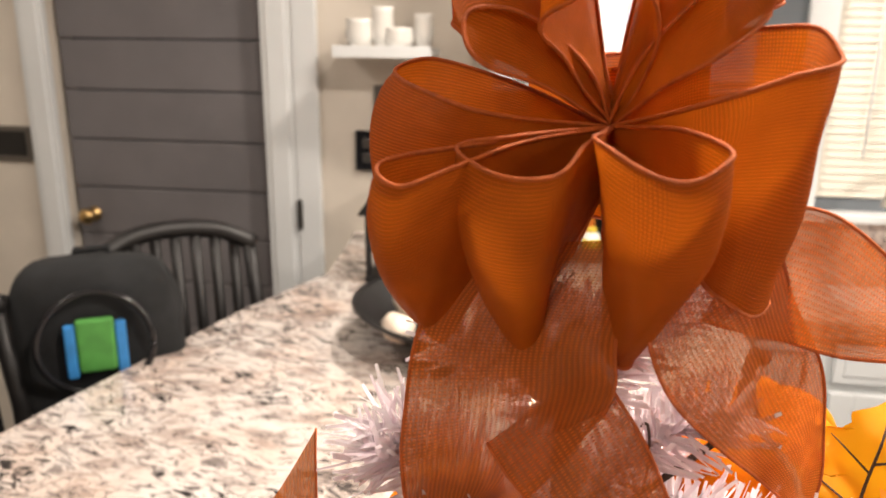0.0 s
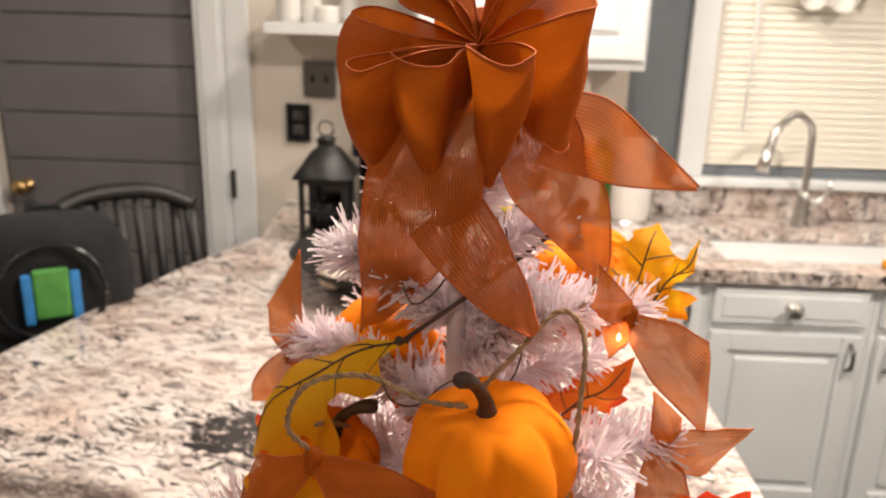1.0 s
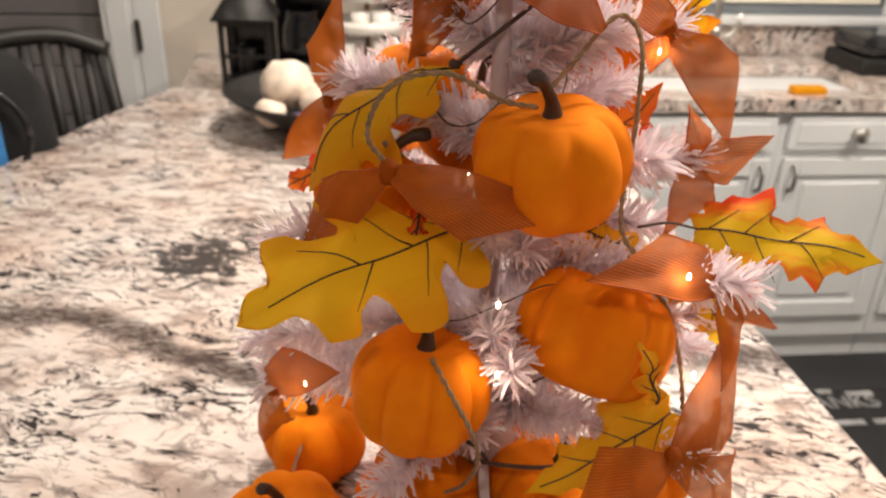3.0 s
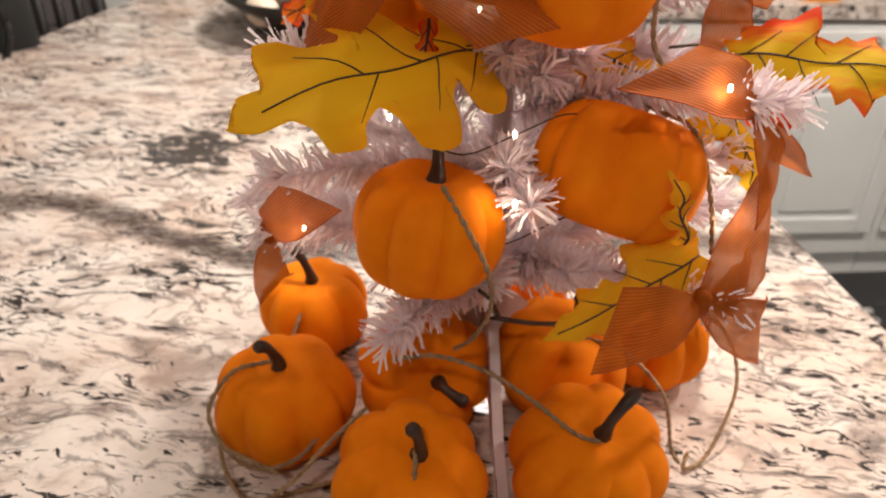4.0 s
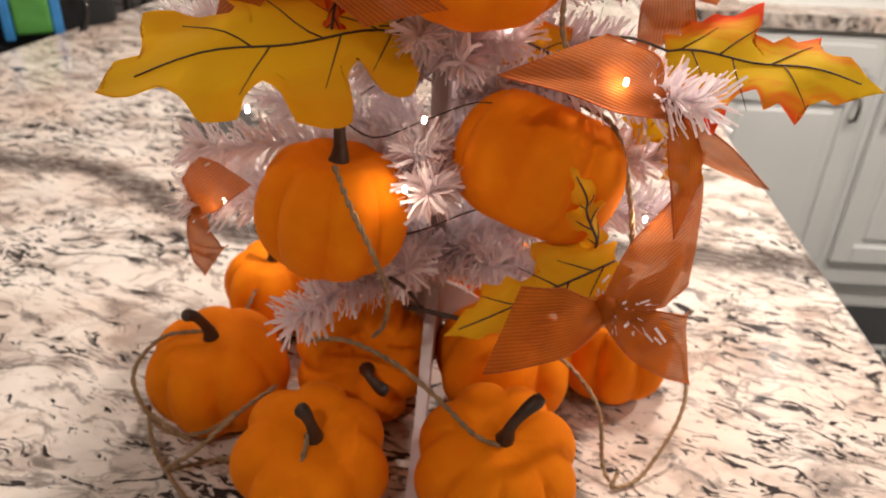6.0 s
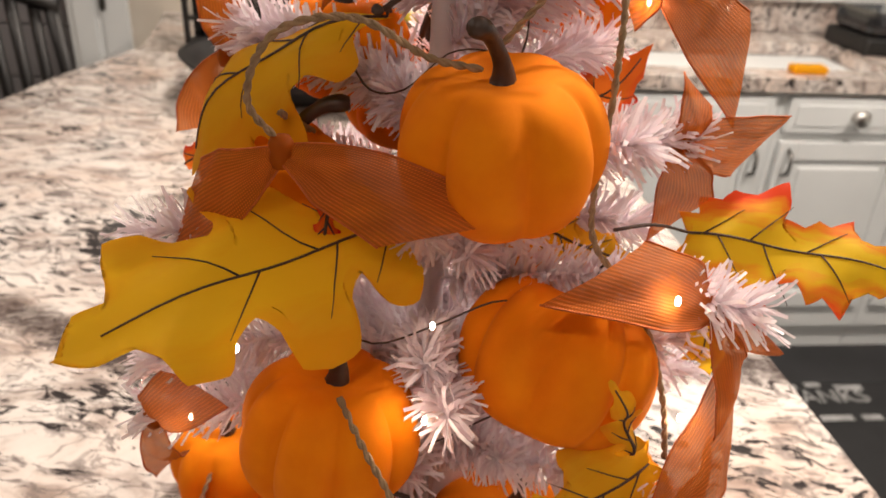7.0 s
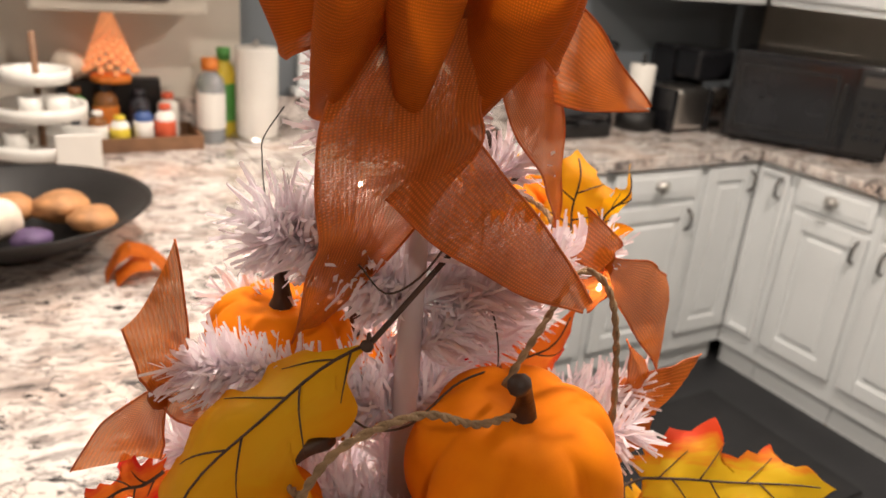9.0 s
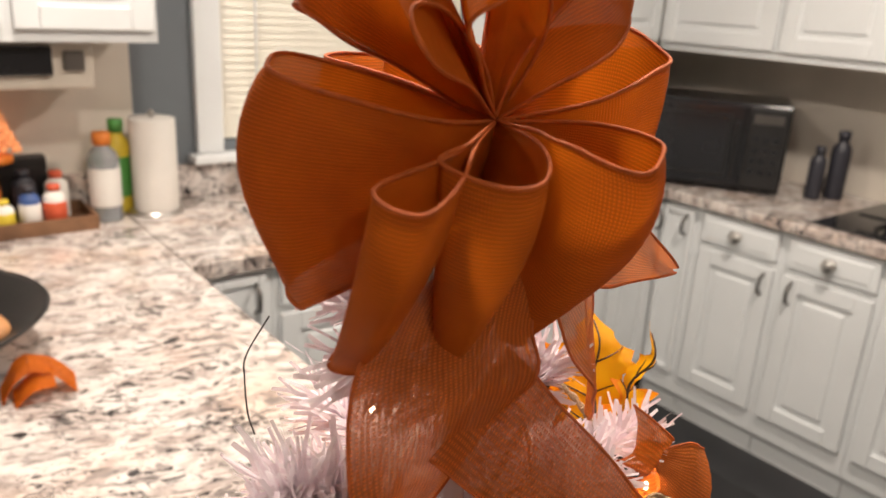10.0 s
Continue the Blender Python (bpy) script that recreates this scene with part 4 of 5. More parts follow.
# folds that fan up out of the middle: a near edge, and how far the far edge lies from it
FANS = (
    ([(0.508, 0.714, 1.558), (0.498, 0.708, 1.572), (0.510, 0.704, 1.582), (0.528, 0.706, 1.584), (0.536, 0.714, 1.566)], (0.0, 0.026, 0.058)),
    ([(0.500, 0.708, 1.552), (0.478, 0.700, 1.562), (0.474, 0.706, 1.574), (0.490, 0.712, 1.576), (0.512, 0.718, 1.560)], (-0.012, 0.026, 0.044)),
    ([(0.538, 0.708, 1.552), (0.554, 0.698, 1.564), (0.566, 0.704, 1.576), (0.552, 0.712, 1.584), (0.532, 0.718, 1.562)], (0.010, 0.026, 0.046)),
)
for k, (rim, (dx, dy, dz)) in enumerate(FANS):
    bow_loop(bow, rim, [(x + dx, y + dy, z + dz) for x, y, z in rim], 1.0, 0.004, seed=8 + k, drop=(0, 0.010, 0.010))
# loops behind
for k, (dx, dz) in enumerate(((-0.008, 0.016), (0.020, 0.022), (0.048, 0.004))):
    rim = [(BC[0] + dx * 0.5 - 0.012, 0.752, BC[2] + dz * 0.6), (BC[0] + dx - 0.024, 0.788, BC[2] + dz), (BC[0] + dx, 0.802, BC[2] + dz), (BC[0] + dx + 0.024, 0.788, BC[2] + dz), (BC[0] + dx * 0.5 + 0.012, 0.752, BC[2] + dz * 0.6)]
    bow_loop(bow, rim, [(x * 0.7 + (BC[0] + dx) * 0.3, y - 0.008, z - 0.066) for x, y, z in rim], 1.7, seed=12 + k)
# streamers
# the front streamer folds over on itself; its two tails part below the fold
strip("streamer", [(0.510, 0.706, 1.500), (0.494, 0.702, 1.468), (0.491, 0.697, 1.440), (0.488, 0.700, 1.418), (0.478, 0.712, 1.388), (0.458, 0.722, 1.352)], [(1, -0.1, 0.1), (1, -0.1, 0.05), (1, -0.12, 0.30), (1, 0.05, 0.42), (1, 0.05, 0.30), (0.9, 0.0, 0.5)], [0.060, 0.070, 0.079, 0.074, 0.052, 0.018], bow)
strip("streamer", [(0.504, 0.702, 1.440), (0.520, 0.690, 1.422), (0.534, 0.675, 1.408), (0.548, 0.659, 1.395), (0.562, 0.645, 1.383)], [(0.75, 0.1, 0.65)] * 5, [0.050, 0.047, 0.038, 0.026, 0.006], bow)
strip("streamer", [(0.552, 0.712, 1.505), (0.568, 0.712, 1.470), (0.586, 0.718, 1.440), (0.602, 0.726, 1.412), (0.610, 0.734, 1.385)], [(1, 0.3, 0.4), (0.8, 0.6, 0.35), (0.72, 0.68, 0.2), (0.7, 0.7, 0.0), (0.6, 0.6, 0.0)], [0.046, 0.066, 0.066, 0.046, 0.008], bow)
strip("streamer", [(0.570, 0.728, 1.490), (0.600, 0.732, 1.482), (0.632, 0.735, 1.466), (0.668, 0.735, 1.452)], [(0.35, 0, 1), (0.35, 0, 1), (0.4, 0, 1), (0.5, 0, 1)], [0.050, 0.050, 0.032, 0.003], bow)


def petal(parent, a, b, width, face, bulge=0.010, mat=None):
    """A ribbon end, gathered at a, cut on a slant towards b, facing face."""
    a, b = np.array(a, float), np.array(b, float)
    t = unit(b - a)
    f = unit(np.array(face, float) - t * t.dot(face))
    s = np.cross(t, f)
    ln = np.linalg.norm(b - a)
    sg = 1 if (a[0] * 977 + b[2] * 613) % 1 > 0.5 else -1
    ph = (a[0] * 311 + b[0] * 173) % 6.28
    n, nv = 20, 8
    P = np.zeros((n + 1, nv + 1, 3))
    for i in range(n + 1):
        x = i / n
        w = width * 0.82 * (0.22 + 0.78 * min(1, x / 0.42) ** 0.8)
        for j in range(nv + 1):
            v = j / nv - 0.5
            end = 1 - 0.55 * (0.5 - sg * v)
            along = ln * x * end
            fold = 0.30 * w * (0.25 - v * v) + 0.0035 * math.sin(5 * v + 4 * x + ph) * x + 0.0012 * math.sin(13 * x + 9 * v + ph)
            P[i, j] = a + t * along + s * (v * w - sg * 0.5 * w * x ** 1.3) + f * (bulge * math.sin(math.pi * x) + fold)
    ob = part_me("ribbon_end", grid_mesh("ribbon_end", P, arc_uv(P)), TIESHEER if mat is None else mat, parent)
    hems(P, ob, 0.0006)


def small_bow(k, ends, label="small burnt-orange ribbon tie on a branch tip"):
    b = thing("ribbon_tie", pose(0, 0, 0), label, "ribbon", "ribbon ties on the tree")
    kn = mesh_of("knot", *lathe([(0, -0.008), (0.005, -0.007), (0.0062, -0.002), (0.0052, 0.001), (0.0064, 0.004), (0.0045, 0.008), (0, 0.009)], 10, *k))
    part_me("knot", kn, RIBBON, b, "", True)
    for e, w, f in ends:
        petal(b, k, e, w, f)
    return b


FRONT = (0, -1, 0.1)
small_bow((0.434, 0.640, 1.297), [((0.550, 0.612, 1.276), 0.038, (0.1, -0.9, 0.5)), ((0.374, 0.668, 1.222), 0.036, (-0.3, -1, 0.4))])
small_bow((0.652, 0.618, 1.222), [((0.552, 0.580, 1.250), 0.040, (0, -0.9, 0.6)), ((0.745, 0.690, 1.144), 0.018, FRONT), ((0.664, 0.606, 1.145), 0.020, FRONT)])
small_bow((0.625, 0.582, 1.108), [((0.554, 0.566, 1.066), 0.044, (0, -0.9, 0.5)), ((0.684, 0.650, 1.172), 0.046, (0, -1, 0.2)), ((0.697, 0.617, 1.028), 0.042, (0.2, -1, 0.1)), ((0.682, 0.64, 1.115), 0.03, FRONT)])
small_bow((0.653, 0.700, 1.285), [((0.712, 0.70, 1.302), 0.038, (0.1, -1, 0)), ((0.640, 0.69, 1.225), 0.034, FRONT), ((0.645, 0.70, 1.325), 0.02, FRONT)])
small_bow((0.394, 0.752, 1.315), [((0.404, 0.745, 1.396), 0.024, (0.1, -1, 0)), ((0.354, 0.790, 1.256), 0.034, (-0.2, -1, 0.2)), ((0.42, 0.75, 1.29), 0.02, FRONT)])
small_bow((0.346, 0.676, 1.114), [((0.400, 0.640, 1.150), 0.034, (0, -1, 0.3)), ((0.328, 0.720, 1.026), 0.026, FRONT)])
small_bow((0.626, 0.706, 1.372), [((0.684, 0.700, 1.292), 0.042, (0.2, -1, 0.1)), ((0.604, 0.70, 1.408), 0.022, FRONT), ((0.615, 0.705, 1.345), 0.016, FRONT)])

# ---- fabric leaves ----
SLIM = [(0.0, 0.02), (0.08, 0.10), (0.16, 0.26), (0.20, 0.55), (0.30, 0.70), (0.36, 0.50), (0.42, 0.56), (0.46, 0.90), (0.58, 1.0), (0.62, 0.66), (0.68, 0.60), (0.74, 0.84), (0.84, 0.72), (0.86, 0.42), (0.92, 0.34), (1.0, 0.0)]
OAK = [(0.0, 0.03), (0.03, 0.22), (0.03, 0.46), (0.11, 0.70), (0.20, 0.60), (0.25, 0.36), (0.31, 0.50), (0.33, 0.86), (0.44, 1.0), (0.52, 0.86), (0.52, 0.52), (0.56, 0.36), (0.64, 0.44), (0.70, 0.66), (0.80, 0.62), (0.83, 0.40), (0.86, 0.24), (0.95, 0.22), (1.0, 0.0)]
MAPLE = [(0.0, 0.03), (-0.06, 0.34), (0.04, 0.40), (0.02, 0.66), (0.12, 0.62), (0.16, 0.90), (0.25, 0.78), (0.36, 1.0), (0.38, 0.72), (0.36, 0.44), (0.46, 0.38), (0.52, 0.56), (0.58, 0.46), (0.68, 0.66), (0.70, 0.40), (0.78, 0.28), (0.84, 0.32), (0.90, 0.16), (1.0, 0.0)]


def leaf(base, tip, face, half, shape, mat, curl=0.02, droop=0.0, stalk=None, label="", name="fabric_leaf", lower=1.0, round_=True):
    """A lobed fabric leaf with raised veins; base and tip in the world. lower: the width of one side against the other."""
    base, tip = np.array(base, float), np.array(tip, float)
    ln = np.linalg.norm(tip - base)
    t = unit(tip - base)
    f = unit(np.array(face, float) - t * t.dot(face))
    s = np.cross(t, f)
    n, nv = 72, 9

    def place(x, y):
        q = abs(y) / half
        return base + t * (x * ln) + s * y + f * (curl * math.sin(x * 3.0) - curl * 1.1 * q * q + 0.0035 * math.sin(x * 11 + y * 90) + 0.0030 * math.sin(x * 19 - y * 170 + 1) * q) - np.array((0, 0, droop * x * x))

    steps = np.linspace(0, len(shape) - 1, n + 1)
    edge = np.stack([np.interp(steps, range(len(shape)), [q[k] for q in shape]) for k in (0, 1)], 1)
    if round_:
        edge = 0.45 * edge + 0.55 * spline([(x, y, 0) for x, y in shape], n)[:, :2]
    lf = thing(name, pose(0, 0, 0), label, "leaf", "fabric autumn leaves")
    P = np.zeros((n + 1, 2 * nv + 1, 3))
    uv = np.zeros((n + 1, 2 * nv + 1, 2))
    for i in range(n + 1):
        m = 0.97 * i / n
        for j in range(-nv, nv + 1):
            v = abs(j) / nv
            wide = half * (lower if j < 0 else 1.0)
            x = m + (edge[i][0] - m) * v + 0.02 * v * math.sin(9 * m + j)
            y = max(0.0, edge[i][1]) * wide * v * (1 + 0.05 * math.sin(40 * m + (2 if j > 0 else 0)))
            P[i, j + nv] = place(x, math.copysign(y, j))
            uv[i, j + nv] = (m, v * (0.35 + 0.65 * min(1, edge[i][1])) * 0.8)
    part_me("blade", grid_mesh("blade", P, uv), mat, lf)
    rib = [tuple(place(x, 0) + f * 0.0006) for x in np.linspace(0, 0.90, 16)]
    if stalk is not None:
        rib = [tuple(q) for q in spline([stalk, (np.array(stalk) + base) / 2 + (0, 0, 0.004), base], 8)] + rib[1:]
    tube("midrib", rib, np.linspace(0.0011, 0.0005, len(rib)), TWIG, lf, 5)
    for x0, reach in ((0.06, 0.45), (0.26, 0.62), (0.50, 0.42)):
        for sg in (-1, 1):
            wide = half * (lower if sg < 0 else 1.0)
            ve = [tuple(place(x0 + 0.03 * (sg + 1) + q * 0.15, sg * q * wide * reach) + f * 0.0006) for q in np.linspace(0, 1, 6)]
            tube("vein", ve, [0.0006, 0.0005, 0.00045, 0.0004, 0.0003, 0.0002], TWIG, lf, 4)
    return lf


leaf((0.494, 0.680, 1.240), (0.347, 0.566, 1.235), (-0.2, -0.72, 0.70), 0.066, OAK, YELLOWLEAF, 0.012, 0.0, (0.492, 0.684, 1.240), "large mustard-yellow fabric oak leaf with brown veins", lower=0.9)
leaf((0.484, 0.708, 1.347), (0.380, 0.697, 1.262), (-0.62, -0.52, 0.6), 0.038, SLIM, YELLOWLEAF, 0.032, 0.0, (0.486, 0.710, 1.349), "drooping yellow fabric oak leaf with brown midrib")
leaf((0.656, 0.672, 1.240), (0.762, 0.615, 1.240), (-0.33, -0.65, 0.68), 0.050, MAPLE, REDLEAF, 0.008, 0.0, (0.605, 0.655, 1.25), "yellow fabric maple leaf with red margins", lower=0.75, round_=False)
leaf((0.634, 0.750, 1.358), (0.656, 0.776, 1.418), (-0.35, -0.9, 0.1), 0.044, MAPLE, GOLDLEAF, 0.006, 0.0, (0.63, 0.735, 1.345), "bright golden-yellow fabric maple leaf", round_=False)
leaf((0.640, 0.745, 1.362), (0.681, 0.752, 1.413), (0.3, -1, 0.1), 0.014, MAPLE, GOLDLEAF, 0.006, 0.0, None, "narrow golden-yellow fabric leaf lobe", round_=False)
leaf((0.618, 0.608, 1.136), (0.598, 0.602, 1.190), (0.25, -0.9, 0.3), 0.012, OAK, YELLOWLEAF, 0.004, 0.0, None, "narrow yellow-green fabric leaf lobe")
leaf((0.632, 0.612, 1.124), (0.528, 0.596, 1.070), (0.05, -0.8, 0.55), 0.033, MAPLE, YELLOWLEAF, 0.012, 0.0, (0.60, 0.64, 1.12), "yellow-green fabric oak leaf with ragged lobes")
leaf((0.585, 0.765, 1.265), (0.640, 0.735, 1.330), (0.2, -1, 0.2), 0.036, MAPLE, ORANGELEAF, 0.01, 0.0, None, "orange and red fabric maple leaf", round_=False)
leaf((0.560, 0.70, 1.235), (0.640, 0.68, 1.205), (0, -0.8, 0.6), 0.026, MAPLE, GOLDLEAF, 0.01, 0.0, None, "golden fabric leaf beneath a pumpkin", round_=False)
leaf((0.655, 0.68, 1.215), (0.690, 0.67, 1.14), (0.2, -1, 0.2), 0.028, MAPLE, YELLOWLEAF, 0.01, 0.0, None, "pale yellow fabric leaf behind a ribbon", round_=False)
leaf((0.395, 0.76, 1.262), (0.352, 0.79, 1.230), (-0.1, -1, 0.3), 0.016, MAPLE, ORANGELEAF, 0.006, 0.0, None, "small red fabric leaf at a branch tip", round_=False)
leaf((0.455, 0.662, 1.265), (0.448, 0.640, 1.222), (0, -1, 0.2), 0.009, OAK, ORANGELEAF, 0.004, 0.0, None, "small orange fabric leaf tip")
# bare twig picks
tw = thing("twig_pick", pose(0, 0, 0), "thin brown twig pick pushed into the branches", "twig")
tube("twig", spline([(0.482, 0.700, 1.352), (0.53, 0.715, 1.385), (0.578, 0.729, 1.421)], 12), 0.0016, TWIG, tw, 6)
tube("bud", [(0.480, 0.699, 1.351), (0.478, 0.697, 1.353)], 0.003, TWIG, tw, 8)
tw2 = thing("twig_pick", pose(0, 0, 0), "forked brown twig pick low on the tree", "twig")
tube("twig", spline([(0.50, 0.655, 1.05), (0.545, 0.65, 1.045), (0.60, 0.64, 1.055)], 12), 0.002, TWIG, tw2, 6)
tube("side_twig", spline([(0.51, 0.655, 1.05), (0.50, 0.64, 1.075), (0.49, 0.63, 1.09)], 10), 0.0016, TWIG, tw2, 6)

# ---- things on the peninsula and counters ----
bowl = thing("bowl", pose(0.335, 2.0, CT), "wide black bowl of shells and dried fruit", "bowl")
turned("dish", [(0.0, 0.004), (0.07, 0.004), (0.085, 0.0), (0.095, 0.006), (0.16, 0.035), (0.215, 0.068), (0.245, 0.09), (0.252, 0.098), (0.240, 0.094), (0.20, 0.066), (0.14, 0.035), (0.06, 0.014), (0.0, 0.012)], BLACKWOOD, bowl, 48)
SHELL = worn("pale_shell", (0.78, 0.66, 0.54), 0.6, vary=0.2, scale=30, bump=0.6)
AMBER = worn("dried_fruit", (0.42, 0.20, 0.08), 0.6, vary=0.35, scale=30, bump=0.6)
PURPLE = worn("purple_potpourri", (0.10, 0.06, 0.14), 0.6, vary=0.35, scale=30, bump=0.6)


def lump(name, at, r, mat, seed, parent=None, flat=1.0):
    bm = bmesh.new()
    bmesh.ops.create_icosphere(bm, subdivisions=3, radius=r)
    for v in bm.verts:
        q = noise.noise(v.co * (2.2 / r) * 0.5 + Vector((seed, seed * 2, 0)))
        v.co = v.co * (1 + 0.16 * q + 0.10 * noise.noise(v.co * (5.5 / r) + Vector((0, seed, 3))))
        v.co.z *= flat
    ob = part(name, bm, mat, parent, smooth=True)
    ob.location = at
    return ob


for bx, by, bz, br, bmat, bl, bc in ((0.235, 1.99, 1.035, 0.062, SHELL, "round pale seashell ball in the bowl", "decoration"), (0.305, 1.95, 1.008, 0.045, SHELL, "small pale shell ball in the bowl", "decoration"), (0.20, 1.90, 0.992, 0.035, SHELL, "cream shell lump in the bowl", "decoration"), (0.42, 2.03, 1.0, 0.055, AMBER, "brown dried fruit in the bowl", "decoration"), (0.47, 1.95, 0.995, 0.045, AMBER, "amber dried slice in the bowl", "decoration"), (0.36, 1.90, 0.985, 0.035, PURPLE, "dark purple dried flower in the bowl", "decoration"), (0.33, 2.06, 0.995, 0.05, AMBER, "brown dried pod in the bowl", "decoration"), (0.27, 1.87, 0.985, 0.03, PURPLE, "dark dried berry in the bowl", "decoration")):
    tagged(lump("bowl_filler", (bx, by, bz - 0.012), br, bmat, bx * 50, None, 0.9 if bmat is SHELL else 0.55), bl, bc, "bowl fillers")

lan = thing("lantern", pose(0.085, 2.43, CT), "black metal house-shaped candle lantern", "lantern")
part("base", boxes((-0.072, 0.072, -0.072, 0.072, 0, 0.018), bevel=0.003), BLACKMETAL, lan)
for sx in (-1, 1):
    for sy in (-1, 1):
        part("post", boxes((sx * 0.062 - 0.007, sx * 0.062 + 0.007, sy * 0.062 - 0.007, sy * 0.062 + 0.007, 0.018, 0.185)), BLACKMETAL, lan)
for sy in (-1, 1):
    for z0, z1 in ((0.168, 0.185), (0.085, 0.094)):
        part("rail", boxes((-0.0549, 0.0549, sy * 0.062 - 0.005, sy * 0.062 + 0.005, z0, z1)), BLACKMETAL, lan)
roof = turned("roof", [(0.118, 0.186), (0.118, 0.192), (0.052, 0.262), (0.030, 0.272), (0.030, 0.288), (0.040, 0.292), (0.006, 0.305), (0, 0.306)], BLACKMETAL, lan, 4)
roof.rotation_euler = (0, 0, radians(45))
tube("ring_handle", [(0.022 * math.cos(a), 0, 0.322 + 0.022 * math.sin(a)) for a in np.linspace(-1.4, 4.6, 20)], 0.003, BLACKMETAL, lan, 6)
part("pane", boxes((-0.055, 0.055, 0.058, 0.0615, 0.018, 0.167)), BLACKGLOSS, lan)
part("pane", boxes((0.058, 0.0615, -0.055, 0.055, 0.018, 0.167)), BLACKGLOSS, lan)
turned("candle", [(0.03, 0.019), (0.03, 0.10), (0.026, 0.105), (0.0, 0.102)], BLACKWOOD, lan, 20)

cm = thing("coffee_maker", pose(0.22, 2.70, CT), "black plastic coffee maker against the wall", "appliance")
part("column", boxes((-0.09, 0.09, 0.03, 0.15, 0.0, 0.30), bevel=0.01), BLACKGLOSS, cm)
part("base", boxes((-0.09, 0.09, -0.12, 0.028, 0.0, 0.03), bevel=0.008), BLACKGLOSS, cm)
part("brew_head", boxes((-0.09, 0.09, -0.10, 0.028, 0.21, 0.30), bevel=0.01), BLACKGLOSS, cm)
turned("jug", [(0.05, 0.031), (0.062, 0.06), (0.06, 0.12), (0.045, 0.16), (0.05, 0.17), (0.0, 0.171)], BLACKGLOSS, cm, 24, (0, -0.045, 0))

tr = thing("tiered_tray", pose(0.42, 2.55, CT), "white three-tier wooden display tray", "tray")
for z0, r0 in ((0.05, 0.13), (0.135, 0.105), (0.22, 0.075)):
    turned("tier", [(0.0, z0), (r0, z0), (r0 + 0.006, z0 + 0.003), (r0 + 0.006, z0 + 0.032), (r0 - 0.004, z0 + 0.032), (r0 - 0.004, z0 + 0.008), (0.0, z0 + 0.008)], WHITECERAMIC, tr, 32)
tube("post", [(0, 0, 0.0), (0, 0, 0.34)], 0.008, BROWNWOOD, tr, 10)
turned("foot", [(0.07, 0), (0.07, 0.012), (0.02, 0.05), (0, 0.05)], WHITECERAMIC, tr, 24)
tagged(part("folded_card", boxes((0.44, 0.54, 2.395, 2.405, CT, CT + 0.12), bevel=0.001), PAPER), "white folded card leaning by the tray", "card")
for k, (mx, mz) in enumerate(((0.40, 0.142), (0.46, 0.142), (0.36, 0.057))):
    mg = thing("mug", pose(mx, 2.50, CT + mz + 0.002), "small white ceramic mug on the tiered tray", "mug", "mugs on the tray")
    turned("cup", [(0.0, 0), (0.024, 0), (0.027, 0.01), (0.028, 0.05), (0.025, 0.05), (0.023, 0.008), (0.0, 0.006)], WHITECERAMIC, mg, 20)
    tube("handle", [(0.026, 0, 0.04), (0.042, 0, 0.036), (0.042, 0, 0.016), (0.026, 0, 0.012)], 0.0035, WHITECERAMIC, mg, 6)

tray = thing("wooden_tray", pose(0.645, 2.75, CT), "low brown wooden tray of bottles and jars", "tray")
part("board", boxes((-0.17, 0.19, -0.085, 0.085, 0.0, 0.01)), BROWNWOOD, tray)
for a in ((-0.17, 0.19, -0.093, -0.0855, 0, 0.04), (-0.17, 0.19, 0.0855, 0.093, 0, 0.04), (-0.178, -0.1705, -0.093, 0.093, 0, 0.04), (0.1905, 0.198, -0.093, 0.093, 0, 0.04)):
    part("side", boxes(a, bevel=0.001), BROWNWOOD, tray)


def bottle(x, y, r, h, mat, capmat, label, base=CT + 0.011, band=None):
    b = thing("bottle", pose(x, y, base), label, "bottle", "bottles and jars")
    turned("body", [(0.0, 0), (r * 0.96, 0.001), (r, 0.006), (r, h * 0.70), (r * 0.85, h * 0.78), (r * 0.5, h * 0.84), (r * 0.48, h * 0.87), (0, h * 0.87)], mat, b, 20)
    turned("cap", [(0.0, h * 0.868), (r * 0.58, h * 0.868), (r * 0.58, h), (0, h)], capmat, b, 16)
    if band:
        turned("paper_label", [(r + 0.0006, h * 0.18), (r + 0.0012, h * 0.19), (r + 0.0012, h * 0.6), (r + 0.0006, h * 0.61)], band, b, 20)
    return b


def flat_color(name, c, rough=0.45):
    return worn(name, c, rough, vary=0.12, scale=30, bump=0.05)


